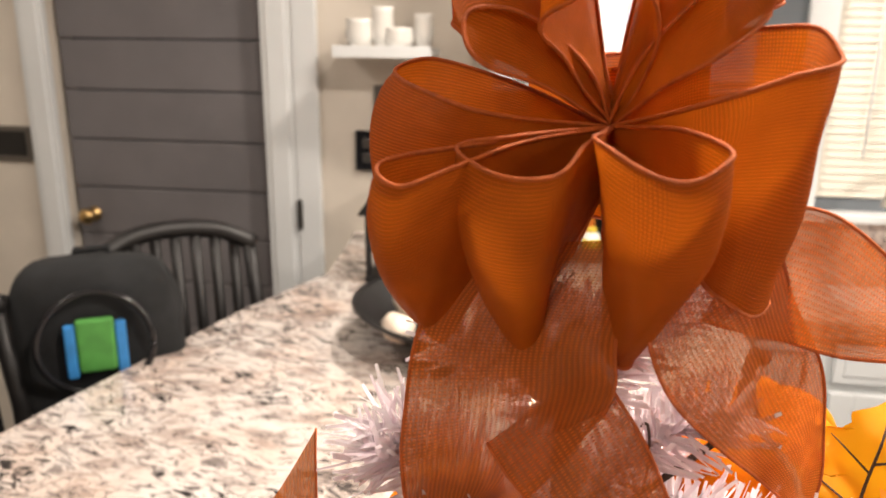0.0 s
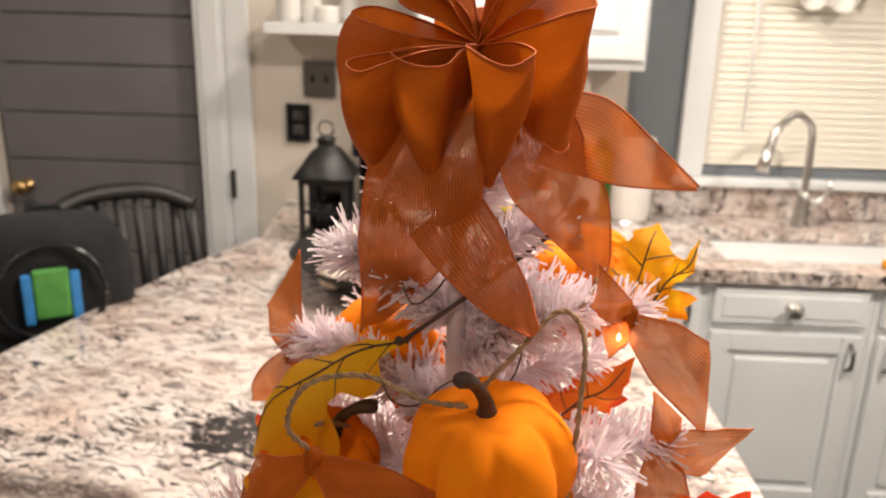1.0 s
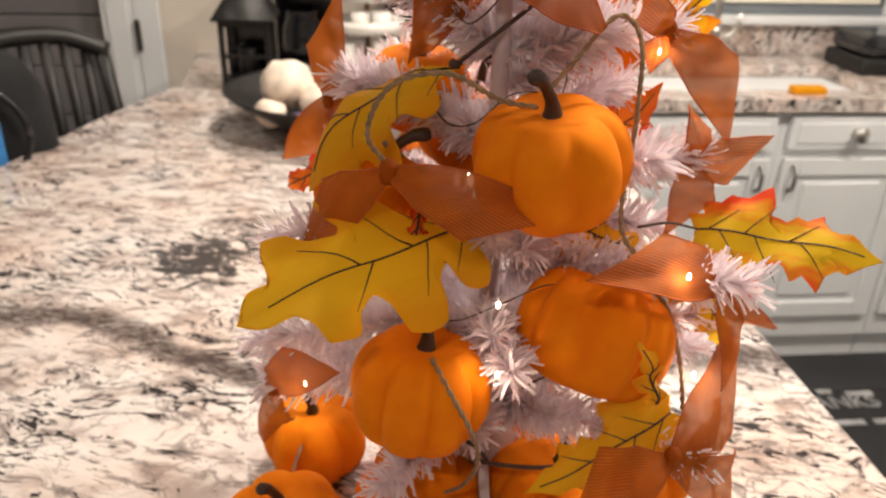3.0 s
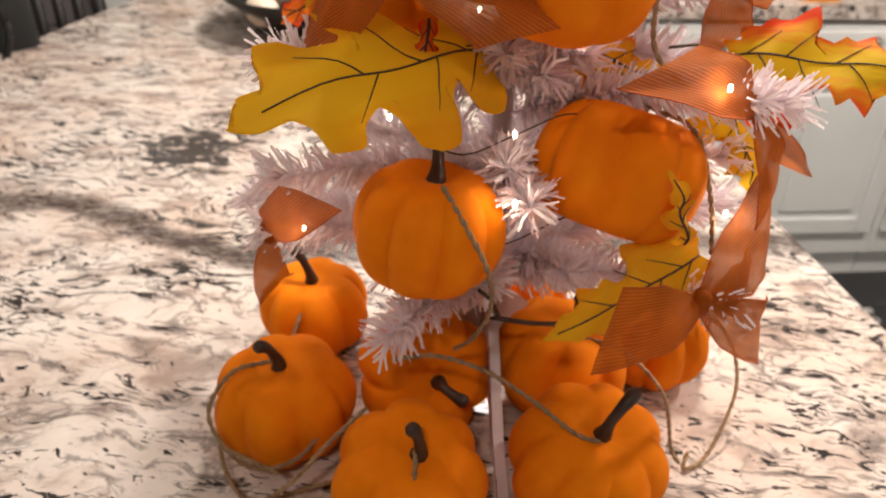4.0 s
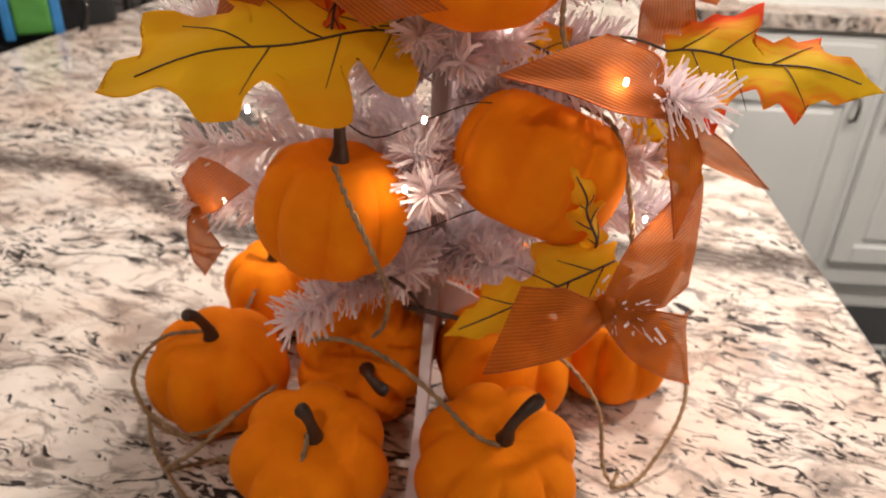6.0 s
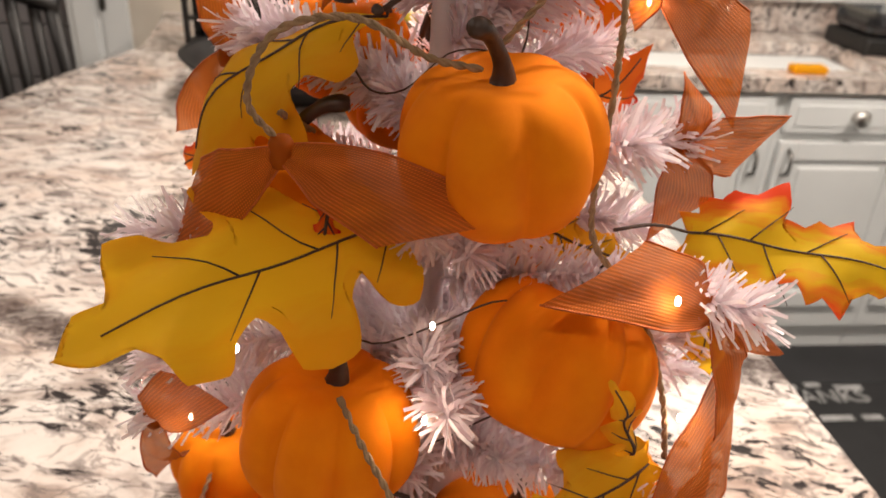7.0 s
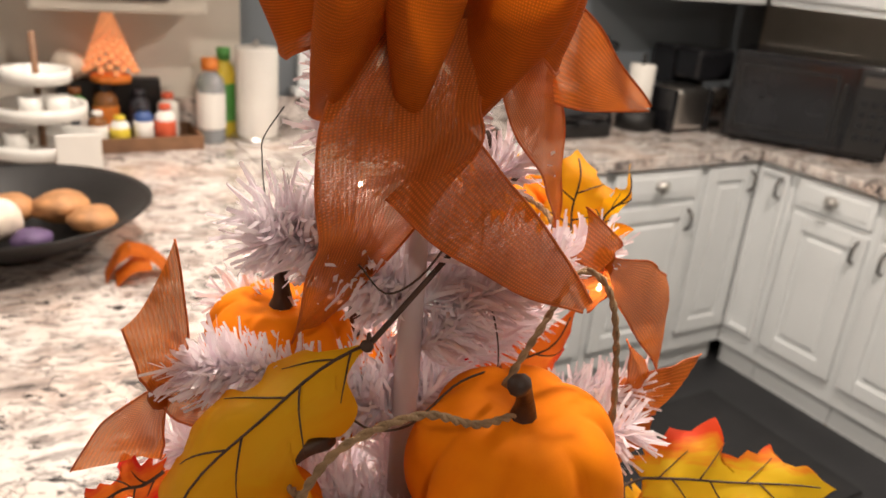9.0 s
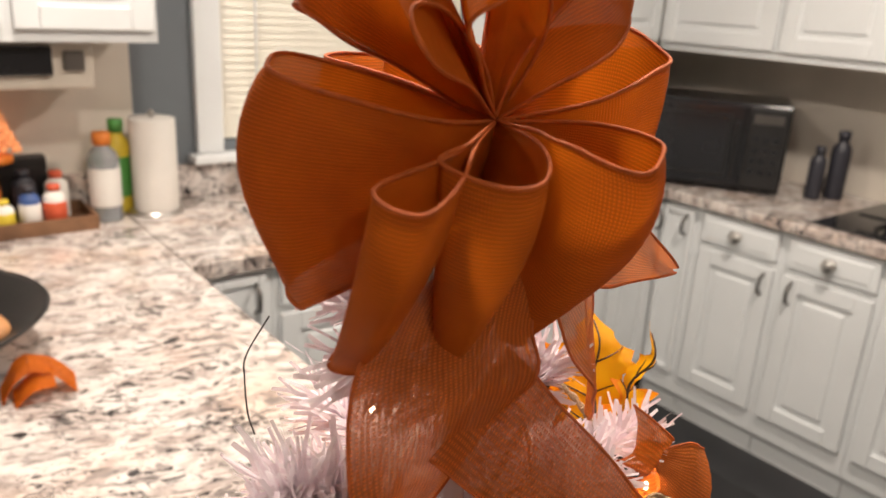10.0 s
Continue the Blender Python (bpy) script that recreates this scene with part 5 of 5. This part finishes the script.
C_RED, C_YEL, C_BLU, C_GRN = flat_color("red_print", (0.62, 0.10, 0.04)), flat_color("yellow_print", (0.72, 0.55, 0.05)), flat_color("blue_print", (0.05, 0.10, 0.28)), flat_color("green_print", (0.08, 0.30, 0.06))
C_ORG, C_BRN, C_DRK = flat_color("orange_print", (0.75, 0.22, 0.03)), flat_color("amber_glass", (0.22, 0.09, 0.03), 0.2), flat_color("dark_print", (0.03, 0.03, 0.04))
for x, y, r, h, mt, cp, lb, bd in ((0.51, 2.70, 0.022, 0.075, WHITECERAMIC, C_DRK, "squat white jar with black lid", PAPER), (0.565, 2.70, 0.025, 0.10, C_BRN, PAPER, "amber jar with white lid", PAPER), (0.622, 2.70, 0.026, 0.085, PAPER, C_YEL, "small white bottle with yellow label", C_YEL), (0.685, 2.70, 0.026, 0.115, C_BLU, C_DRK, "dark blue bottle with grey label", PAPER), (0.745, 2.70, 0.028, 0.115, PAPER, C_RED, "white bottle with red label", C_RED), (0.52, 2.785, 0.03, 0.15, C_GRN, C_BRN, "green jar with brown lid", PAPER), (0.60, 2.79, 0.034, 0.16, C_BRN, C_DRK, "tall amber bottle with dark cap", C_ORG), (0.69, 2.79, 0.03, 0.14, C_DRK, C_DRK, "black bottle at the tray's back", None), (0.77, 2.79, 0.03, 0.13, PAPER, C_RED, "white shaker with red cap", None)):
    bottle(x, y, r, h, mt, cp, lb, CT + 0.011, bd)
bottle(0.885, 2.74, 0.042, 0.25, CLEAR, C_ORG, "clear plastic soap bottle with orange pump", CT, PAPER)
bottle(0.945, 2.82, 0.036, 0.27, C_YEL, C_GRN, "yellow-green plastic cleaner bottle by the sink", CT, C_GRN)
pt = thing("paper_towel_roll", pose(1.03, 2.76, CT), "standing white paper towel roll", "paper towel")
turned("roll", [(0.018, 0.012), (0.062, 0.012), (0.064, 0.016), (0.064, 0.276), (0.062, 0.28), (0.018, 0.28)], PAPER, pt, 36)
turned("stand", [(0.0, 0), (0.075, 0), (0.075, 0.010), (0.012, 0.0115), (0.008, 0.30), (0.0, 0.303)], CHROME, pt, 28)
sheet = np.array([[(0.060 + 0.018 * u, -0.02 + 0.05 * u, 0.016 + 0.052 * j) for j in range(6)] for u in np.linspace(0, 1, 6)])
part_me("loose_sheet", grid_mesh("loose_sheet", sheet), PAPER, pt)
# beaded orange tree ornament on a stand of gourds
orn = thing("beaded_tree", pose(0.62, 2.80, CT + 0.175), "small orange glass bead cone tree", "ornament")
# weak emission in the bead colour stands in for their sparkle; no lamp inside
BEADGLOW = material("orange_bead_glow", (0.85, 0.32, 0.12), 0.12)
BEADGLOW.node_tree.nodes["Principled BSDF"].inputs["Emission Color"].default_value = (1.0, 0.42, 0.18, 1)
BEADGLOW.node_tree.nodes["Principled BSDF"].inputs["Emission Strength"].default_value = 0.35
turned("base", [(0.055, 0.0), (0.055, 0.018), (0.03, 0.022), (0, 0.022)], C_ORG, orn, 20)
bm = bmesh.new()
for k in range(120):
    f = k / 119
    a = k * 2.399
    rr = 0.062 * (1 - f) + 0.008
    mt = Matrix.Translation((rr * math.cos(a), rr * math.sin(a), 0.03 + f * 0.155))
    bmesh.ops.create_icosphere(bm, subdivisions=1, radius=0.0105, matrix=mt)
bb = part("bead_cone", bm, BEADGLOW, orn, smooth=True)
bb["kind"] = "stuff"
shelfbox = thing("riser_box", pose(0.62, 2.835, CT), "dark wooden riser behind the jars", "box")
part("box", boxes((-0.14, 0.14, 0.0, 0.05, 0.0, 0.173), bevel=0.002), BLACKWOOD, shelfbox)
gd = tagged(lump("gourd", (0.515, 2.835, CT + 0.215), 0.05, SHELL, 9.0, None, 0.85), "pale tan dried gourd on the riser", "gourd")

clip = thing("ribbon_scrap", pose(0.515, 1.80, CT), "folded scrap of orange ribbon on the granite", "ribbon")
for k, (a, b) in enumerate((((-0.045, 0, 0.004), (0.0, 0.01, 0.05)), ((0.0, 0.01, 0.05), (0.065, -0.01, 0.006)), ((-0.03, -0.02, 0.004), (0.03, -0.03, 0.035)))):
    strip("fold", [a, tuple((np.array(a) + np.array(b)) / 2 + np.array((0, 0, 0.012))), b], [(0.1, 1, 0.2)] * 3, [0.05, 0.055, 0.05], clip, RIBBON, 10, 4)

# open shelf with white crockery
sh = thing("wall_shelf", pose(0, 0, 0), "short white wall shelf with brackets", "shelf")
part("board", boxes((-0.165, 0.13, 2.72, 2.893, 1.50, 1.522), bevel=0.003), WHITE, sh)
part("lip", boxes((-0.165, 0.13, 2.71, 2.7195, 1.495, 1.53), bevel=0.002), WHITE, sh)
for k, (sx, sr, shh) in enumerate(((-0.10, 0.045, 0.085), (0.02, 0.05, 0.06), (0.095, 0.03, 0.10), (-0.03, 0.035, 0.12))):
    cup = thing("crockery", pose(sx, 2.80, 1.5225), "white ceramic pot on the wall shelf", "crockery", "crockery on the shelf")
    turned("pot", [(0.0, 0), (sr * 0.7, 0), (sr, shh * 0.4), (sr * 0.9, shh * 0.85), (sr * 0.95, shh), (sr * 0.85, shh), (sr * 0.7, shh * 0.4), (0, 0.01)], WHITECERAMIC, cup, 24)

out = thing("wall_outlet", pose(-0.103, 2.888, 1.195), "black double wall outlet plate", "outlet")
part("plate", boxes((-0.042, 0.042, -0.004, 0.004, -0.065, 0.065), bevel=0.002), BLACKGLOSS, out)
for dz in (-0.024, 0.024):
    part("socket", boxes((-0.018, 0.018, -0.007, -0.003, dz - 0.016, dz + 0.016), bevel=0.003), PEWTER, out)
sw = thing("wall_switch", pose(-0.026, 2.888, 1.345), "grey metal light switch plate", "switch")
part("plate", boxes((-0.055, 0.055, -0.004, 0.004, -0.06, 0.06), bevel=0.002), PEWTER, sw)
for dx in (-0.023, 0.023):
    part("toggle", boxes((dx - 0.005, dx + 0.005, -0.014, -0.003, -0.012, 0.012), bevel=0.002), BLACKGLOSS, sw)
pic = thing("picture_frame", pose(-1.39, 2.892, 1.18), "small dark framed picture on the wall", "picture")
part("frame", boxes((-0.08, 0.08, -0.008, 0.006, -0.06, 0.06), bevel=0.003), PEWTER, pic)
part("print", boxes((-0.062, 0.062, -0.011, -0.0082, -0.043, 0.043)), BLACKMETAL, pic)

# black appliances in the far corner
mw = thing("microwave", pose(3.08, 2.30, CT, 0, 0, -58), "large black countertop microwave in the corner", "microwave")
part("body", boxes((-0.29, 0.29, -0.17, 0.19, 0.012, 0.34), bevel=0.008), BLACKGLOSS, mw)
mwd = part("door", boxes((-0.28, 0.13, -0.185, -0.171, 0.025, 0.328), bevel=0.004), BLACKGLOSS, mw)
part("window_frame", boxes((-0.255, 0.085, -0.190, -0.1855, 0.06, 0.07), (-0.255, 0.085, -0.190, -0.1855, 0.285, 0.295), (-0.255, -0.245, -0.190, -0.1855, 0.0705, 0.2845), (0.075, 0.085, -0.190, -0.1855, 0.0705, 0.2845)), BLACKMETAL, mwd)
part("handle", boxes((0.10, 0.115, -0.21, -0.186, 0.06, 0.27), bevel=0.004), BLACKMETAL, mw)
part("control_panel", boxes((0.145, 0.28, -0.182, -0.171, 0.03, 0.325), bevel=0.003), BLACKMETAL, mw)
part("display", boxes((0.16, 0.265, -0.185, -0.1825, 0.27, 0.305)), PEWTER, mw)
for bx in (0.165, 0.2, 0.235):
    for bz in (0.08, 0.12, 0.16, 0.20):
        part("button", boxes((bx, bx + 0.024, -0.185, -0.1825, bz, bz + 0.022), bevel=0.001), BLACKGLOSS, mw)
for sx in (-0.24, 0.24):
    for sy in (-0.13, 0.13):
        part("foot", boxes((sx - 0.015, sx + 0.015, sy - 0.015, sy + 0.015, 0, 0.0119)), BLACKMETAL, mw)
to = thing("toaster", pose(2.70, 2.62, CT), "chrome two-slot toaster with black ends", "toaster")
part("shell", boxes((-0.085, 0.085, -0.08, 0.08, 0.012, 0.175), bevel=0.018), CHROME, to)
for sx in (-1, 1):
    part("end_cap", boxes((sx * 0.098 - 0.012, sx * 0.098 + 0.012, -0.082, 0.082, 0.0, 0.17), bevel=0.008), BLACKGLOSS, to)
for sy in (-0.03, 0.03):
    part("slot", boxes((-0.07, 0.07, sy - 0.011, sy + 0.011, 0.1752, 0.178)), BLACKMETAL, to)
part("lever", boxes((0.111, 0.125, -0.02, 0.02, 0.10, 0.115), bevel=0.003), BLACKGLOSS, to)
pod = thing("pod_coffee_maker", pose(2.86, 2.74, CT), "tall black pod coffee maker beside the toaster", "appliance")
part("column", boxes((-0.10, 0.10, 0.0, 0.13, 0.0, 0.31), bevel=0.012), BLACKGLOSS, pod)
part("head", boxes((-0.10, 0.10, -0.14, -0.001, 0.19, 0.315), bevel=0.018), BLACKGLOSS, pod)
part("drip_tray", boxes((-0.085, 0.085, -0.14, -0.001, 0.0, 0.03), bevel=0.005), PEWTER, pod)
bl = thing("blender", pose(2.36, 2.74, CT), "black blender base with a clear jug", "appliance")
turned("motor_base", [(0.0, 0), (0.085, 0), (0.088, 0.01), (0.07, 0.12), (0.055, 0.135), (0, 0.135)], BLACKGLOSS, bl, 28)
turned("jug", [(0.045, 0.136), (0.05, 0.14), (0.068, 0.30), (0.066, 0.30), (0.047, 0.145), (0, 0.142)], CLEARJUG, bl, 28)
turned("jug_lid", [(0.0, 0.3005), (0.069, 0.3005), (0.067, 0.325), (0.03, 0.33), (0.03, 0.345), (0, 0.346)], BLACKGLOSS, bl, 28)
wr = thing("paper_towel_roll", pose(2.52, 2.66, CT), "half-used white paper towel roll on a black stand", "paper towel")
turned("roll", [(0.018, 0.075), (0.048, 0.075), (0.050, 0.08), (0.050, 0.245), (0.048, 0.25), (0.018, 0.25)], PAPER, wr, 30)
turned("stand", [(0.0, 0), (0.075, 0), (0.075, 0.07), (0.012, 0.074), (0.009, 0.29), (0, 0.292)], BLACKMETAL, wr, 28)
gr = thing("countertop_griddle", pose(2.16, 2.66, CT), "low black covered griddle on the sink counter", "appliance")
part("base", boxes((-0.15, 0.14, -0.12, 0.12, 0.0, 0.055), bevel=0.012), BLACKMETAL, gr)
part("cover", boxes((-0.145, 0.135, -0.115, 0.115, 0.0555, 0.125), bevel=0.03), BLACKGLOSS, gr)
part("handle", boxes((-0.04, 0.03, -0.145, -0.121, 0.05, 0.07), bevel=0.005), BLACKGLOSS, gr)
ck = thing("cooktop", pose(3.13, 1.33, CT), "black glass cooktop with iron grates", "cooktop")
part("glass", boxes((-0.27, 0.27, -0.38, 0.38, 0.0006, 0.008), bevel=0.002), BLACKGLOSS, ck)
for gx in (-0.13, 0.13):
    for gy in (-0.19, 0.19):
        part("grate", boxes((gx - 0.10, gx + 0.10, gy - 0.005, gy + 0.005, 0.02, 0.032), (gx - 0.005, gx + 0.005, gy - 0.10, gy + 0.10, 0.0325, 0.042), (gx - 0.10, gx - 0.09, gy - 0.005, gy + 0.005, 0.008, 0.0199), (gx + 0.09, gx + 0.10, gy - 0.005, gy + 0.005, 0.008, 0.0199)), BLACKMETAL, ck)
bottle(3.30, 1.86, 0.035, 0.26, C_DRK, C_DRK, "dark glass oil bottle beside the stove", CT)
bottle(3.22, 1.90, 0.03, 0.20, C_DRK, C_DRK, "small black bottle beside the stove", CT)
pot = thing("cooking_pot", pose(3.26, 1.52, CT + 0.043), "black cooking pot with lid on the stove", "pot")
turned("pan", [(0.0, 0), (0.095, 0), (0.105, 0.01), (0.108, 0.11), (0.112, 0.112), (0.0, 0.113)], BLACKMETAL, pot, 30)
turned("lid", [(0.112, 0.1135), (0.10, 0.125), (0.03, 0.14), (0.012, 0.142), (0.016, 0.165), (0, 0.168)], BLACKGLOSS, pot, 30)

# ---- chairs and bag on the far side ----
def bar_chair(m, label):
    c = thing("bar_chair", m, label, "chair", "bar chairs along the peninsula")
    part("seat", boxes((-0.20, 0.20, -0.19, 0.20, 0.60, 0.635), bevel=0.012), BLACKWOOD, c)
    for sx in (-1, 1):
        tube("leg", [(sx * 0.17, -0.16, 0.60), (sx * 0.19, -0.19, 0.0)], 0.018, BLACKWOOD, c, 10)
        tube("back_post", [(sx * 0.19, 0.22, 0.0), (sx * 0.175, 0.185, 0.60), (sx * 0.185, 0.22, 0.85), (sx * 0.175, 0.25, 1.06)], 0.018, BLACKWOOD, c, 10)
        tube("stretcher", [(sx * 0.18, -0.18, 0.25), (sx * 0.185, 0.205, 0.25)], 0.012, BLACKWOOD, c, 8)
    tube("foot_rail", [(-0.183, -0.176, 0.22), (0.183, -0.176, 0.22)], 0.012, BLACKWOOD, c, 8)
    top = spline([(-0.19, 0.245, 1.05), (-0.10, 0.27, 1.09), (0, 0.278, 1.10), (0.10, 0.27, 1.09), (0.19, 0.245, 1.05)], 20)
    tube("top_rail", top, 0.022, BLACKWOOD, c, 10)
    for k in range(7):
        x = -0.135 + k * 0.045
        tube("spindle", [(x, 0.19, 0.63), (x * 1.02, 0.24, 0.85), (x * 1.05, 0.268, 1.08)], 0.014, BLACKWOOD, c, 8)
    return c


bar_chair(pose(-0.24, 1.93, 0, 0, 0, 38), "black wooden spindle-back bar chair beside the peninsula")
bar_chair(pose(-0.42, 1.42, 0, 0, 0, 60), "black wooden bar chair with a backpack hung on it")

bp = thing("backpack", pose(-0.425, 1.83, 0.835), "black backpack with green and blue front panel", "backpack")
bm = bmesh.new()
bmesh.ops.create_uvsphere(bm, u_segments=32, v_segments=20, radius=1.0)
for v in bm.verts:
    q = v.co.copy()
    v.co = Vector((math.copysign(abs(q.x) ** 0.55, q.x) * 0.17, math.copysign(abs(q.y) ** 0.6, q.y) * 0.10, math.copysign(abs(q.z) ** 0.65, q.z) * 0.205 + 0.085))
    v.co += 0.008 * Vector((noise.noise(v.co * 14), noise.noise(v.co * 14 + Vector((5, 0, 0))), noise.noise(v.co * 14 + Vector((0, 7, 0)))))
part("bag", bm, BLACKCLOTH, bp, smooth=True)
ring = [(0.105 * math.cos(a), -0.118 - 0.01 * math.cos(2 * a), 0.14 + 0.105 * math.sin(a)) for a in np.linspace(0, 2 * math.pi, 40)]
tube("piping", ring, 0.007, BLACKGLOSS, bp, 8)
part("front_panel", boxes((-0.035, 0.035, -0.128, -0.112, 0.085, 0.195), bevel=0.006), C_GRN, bp, "green printed panel")
C_SKY = flat_color("bright_blue_print", (0.04, 0.25, 0.62))
for sx in (-0.046, 0.046):
    part("blue_edge", boxes((sx - 0.010, sx + 0.010, -0.126, -0.110, 0.075, 0.185), bevel=0.004), C_SKY, bp, "bright blue strip")
tube("top_handle", [(-0.04, 0.03, 0.26), (-0.03, 0.03, 0.295), (0.03, 0.03, 0.295), (0.04, 0.03, 0.26)], 0.008, BLACKCLOTH, bp, 8)
bp.rotation_euler = (0, 0, radians(30))
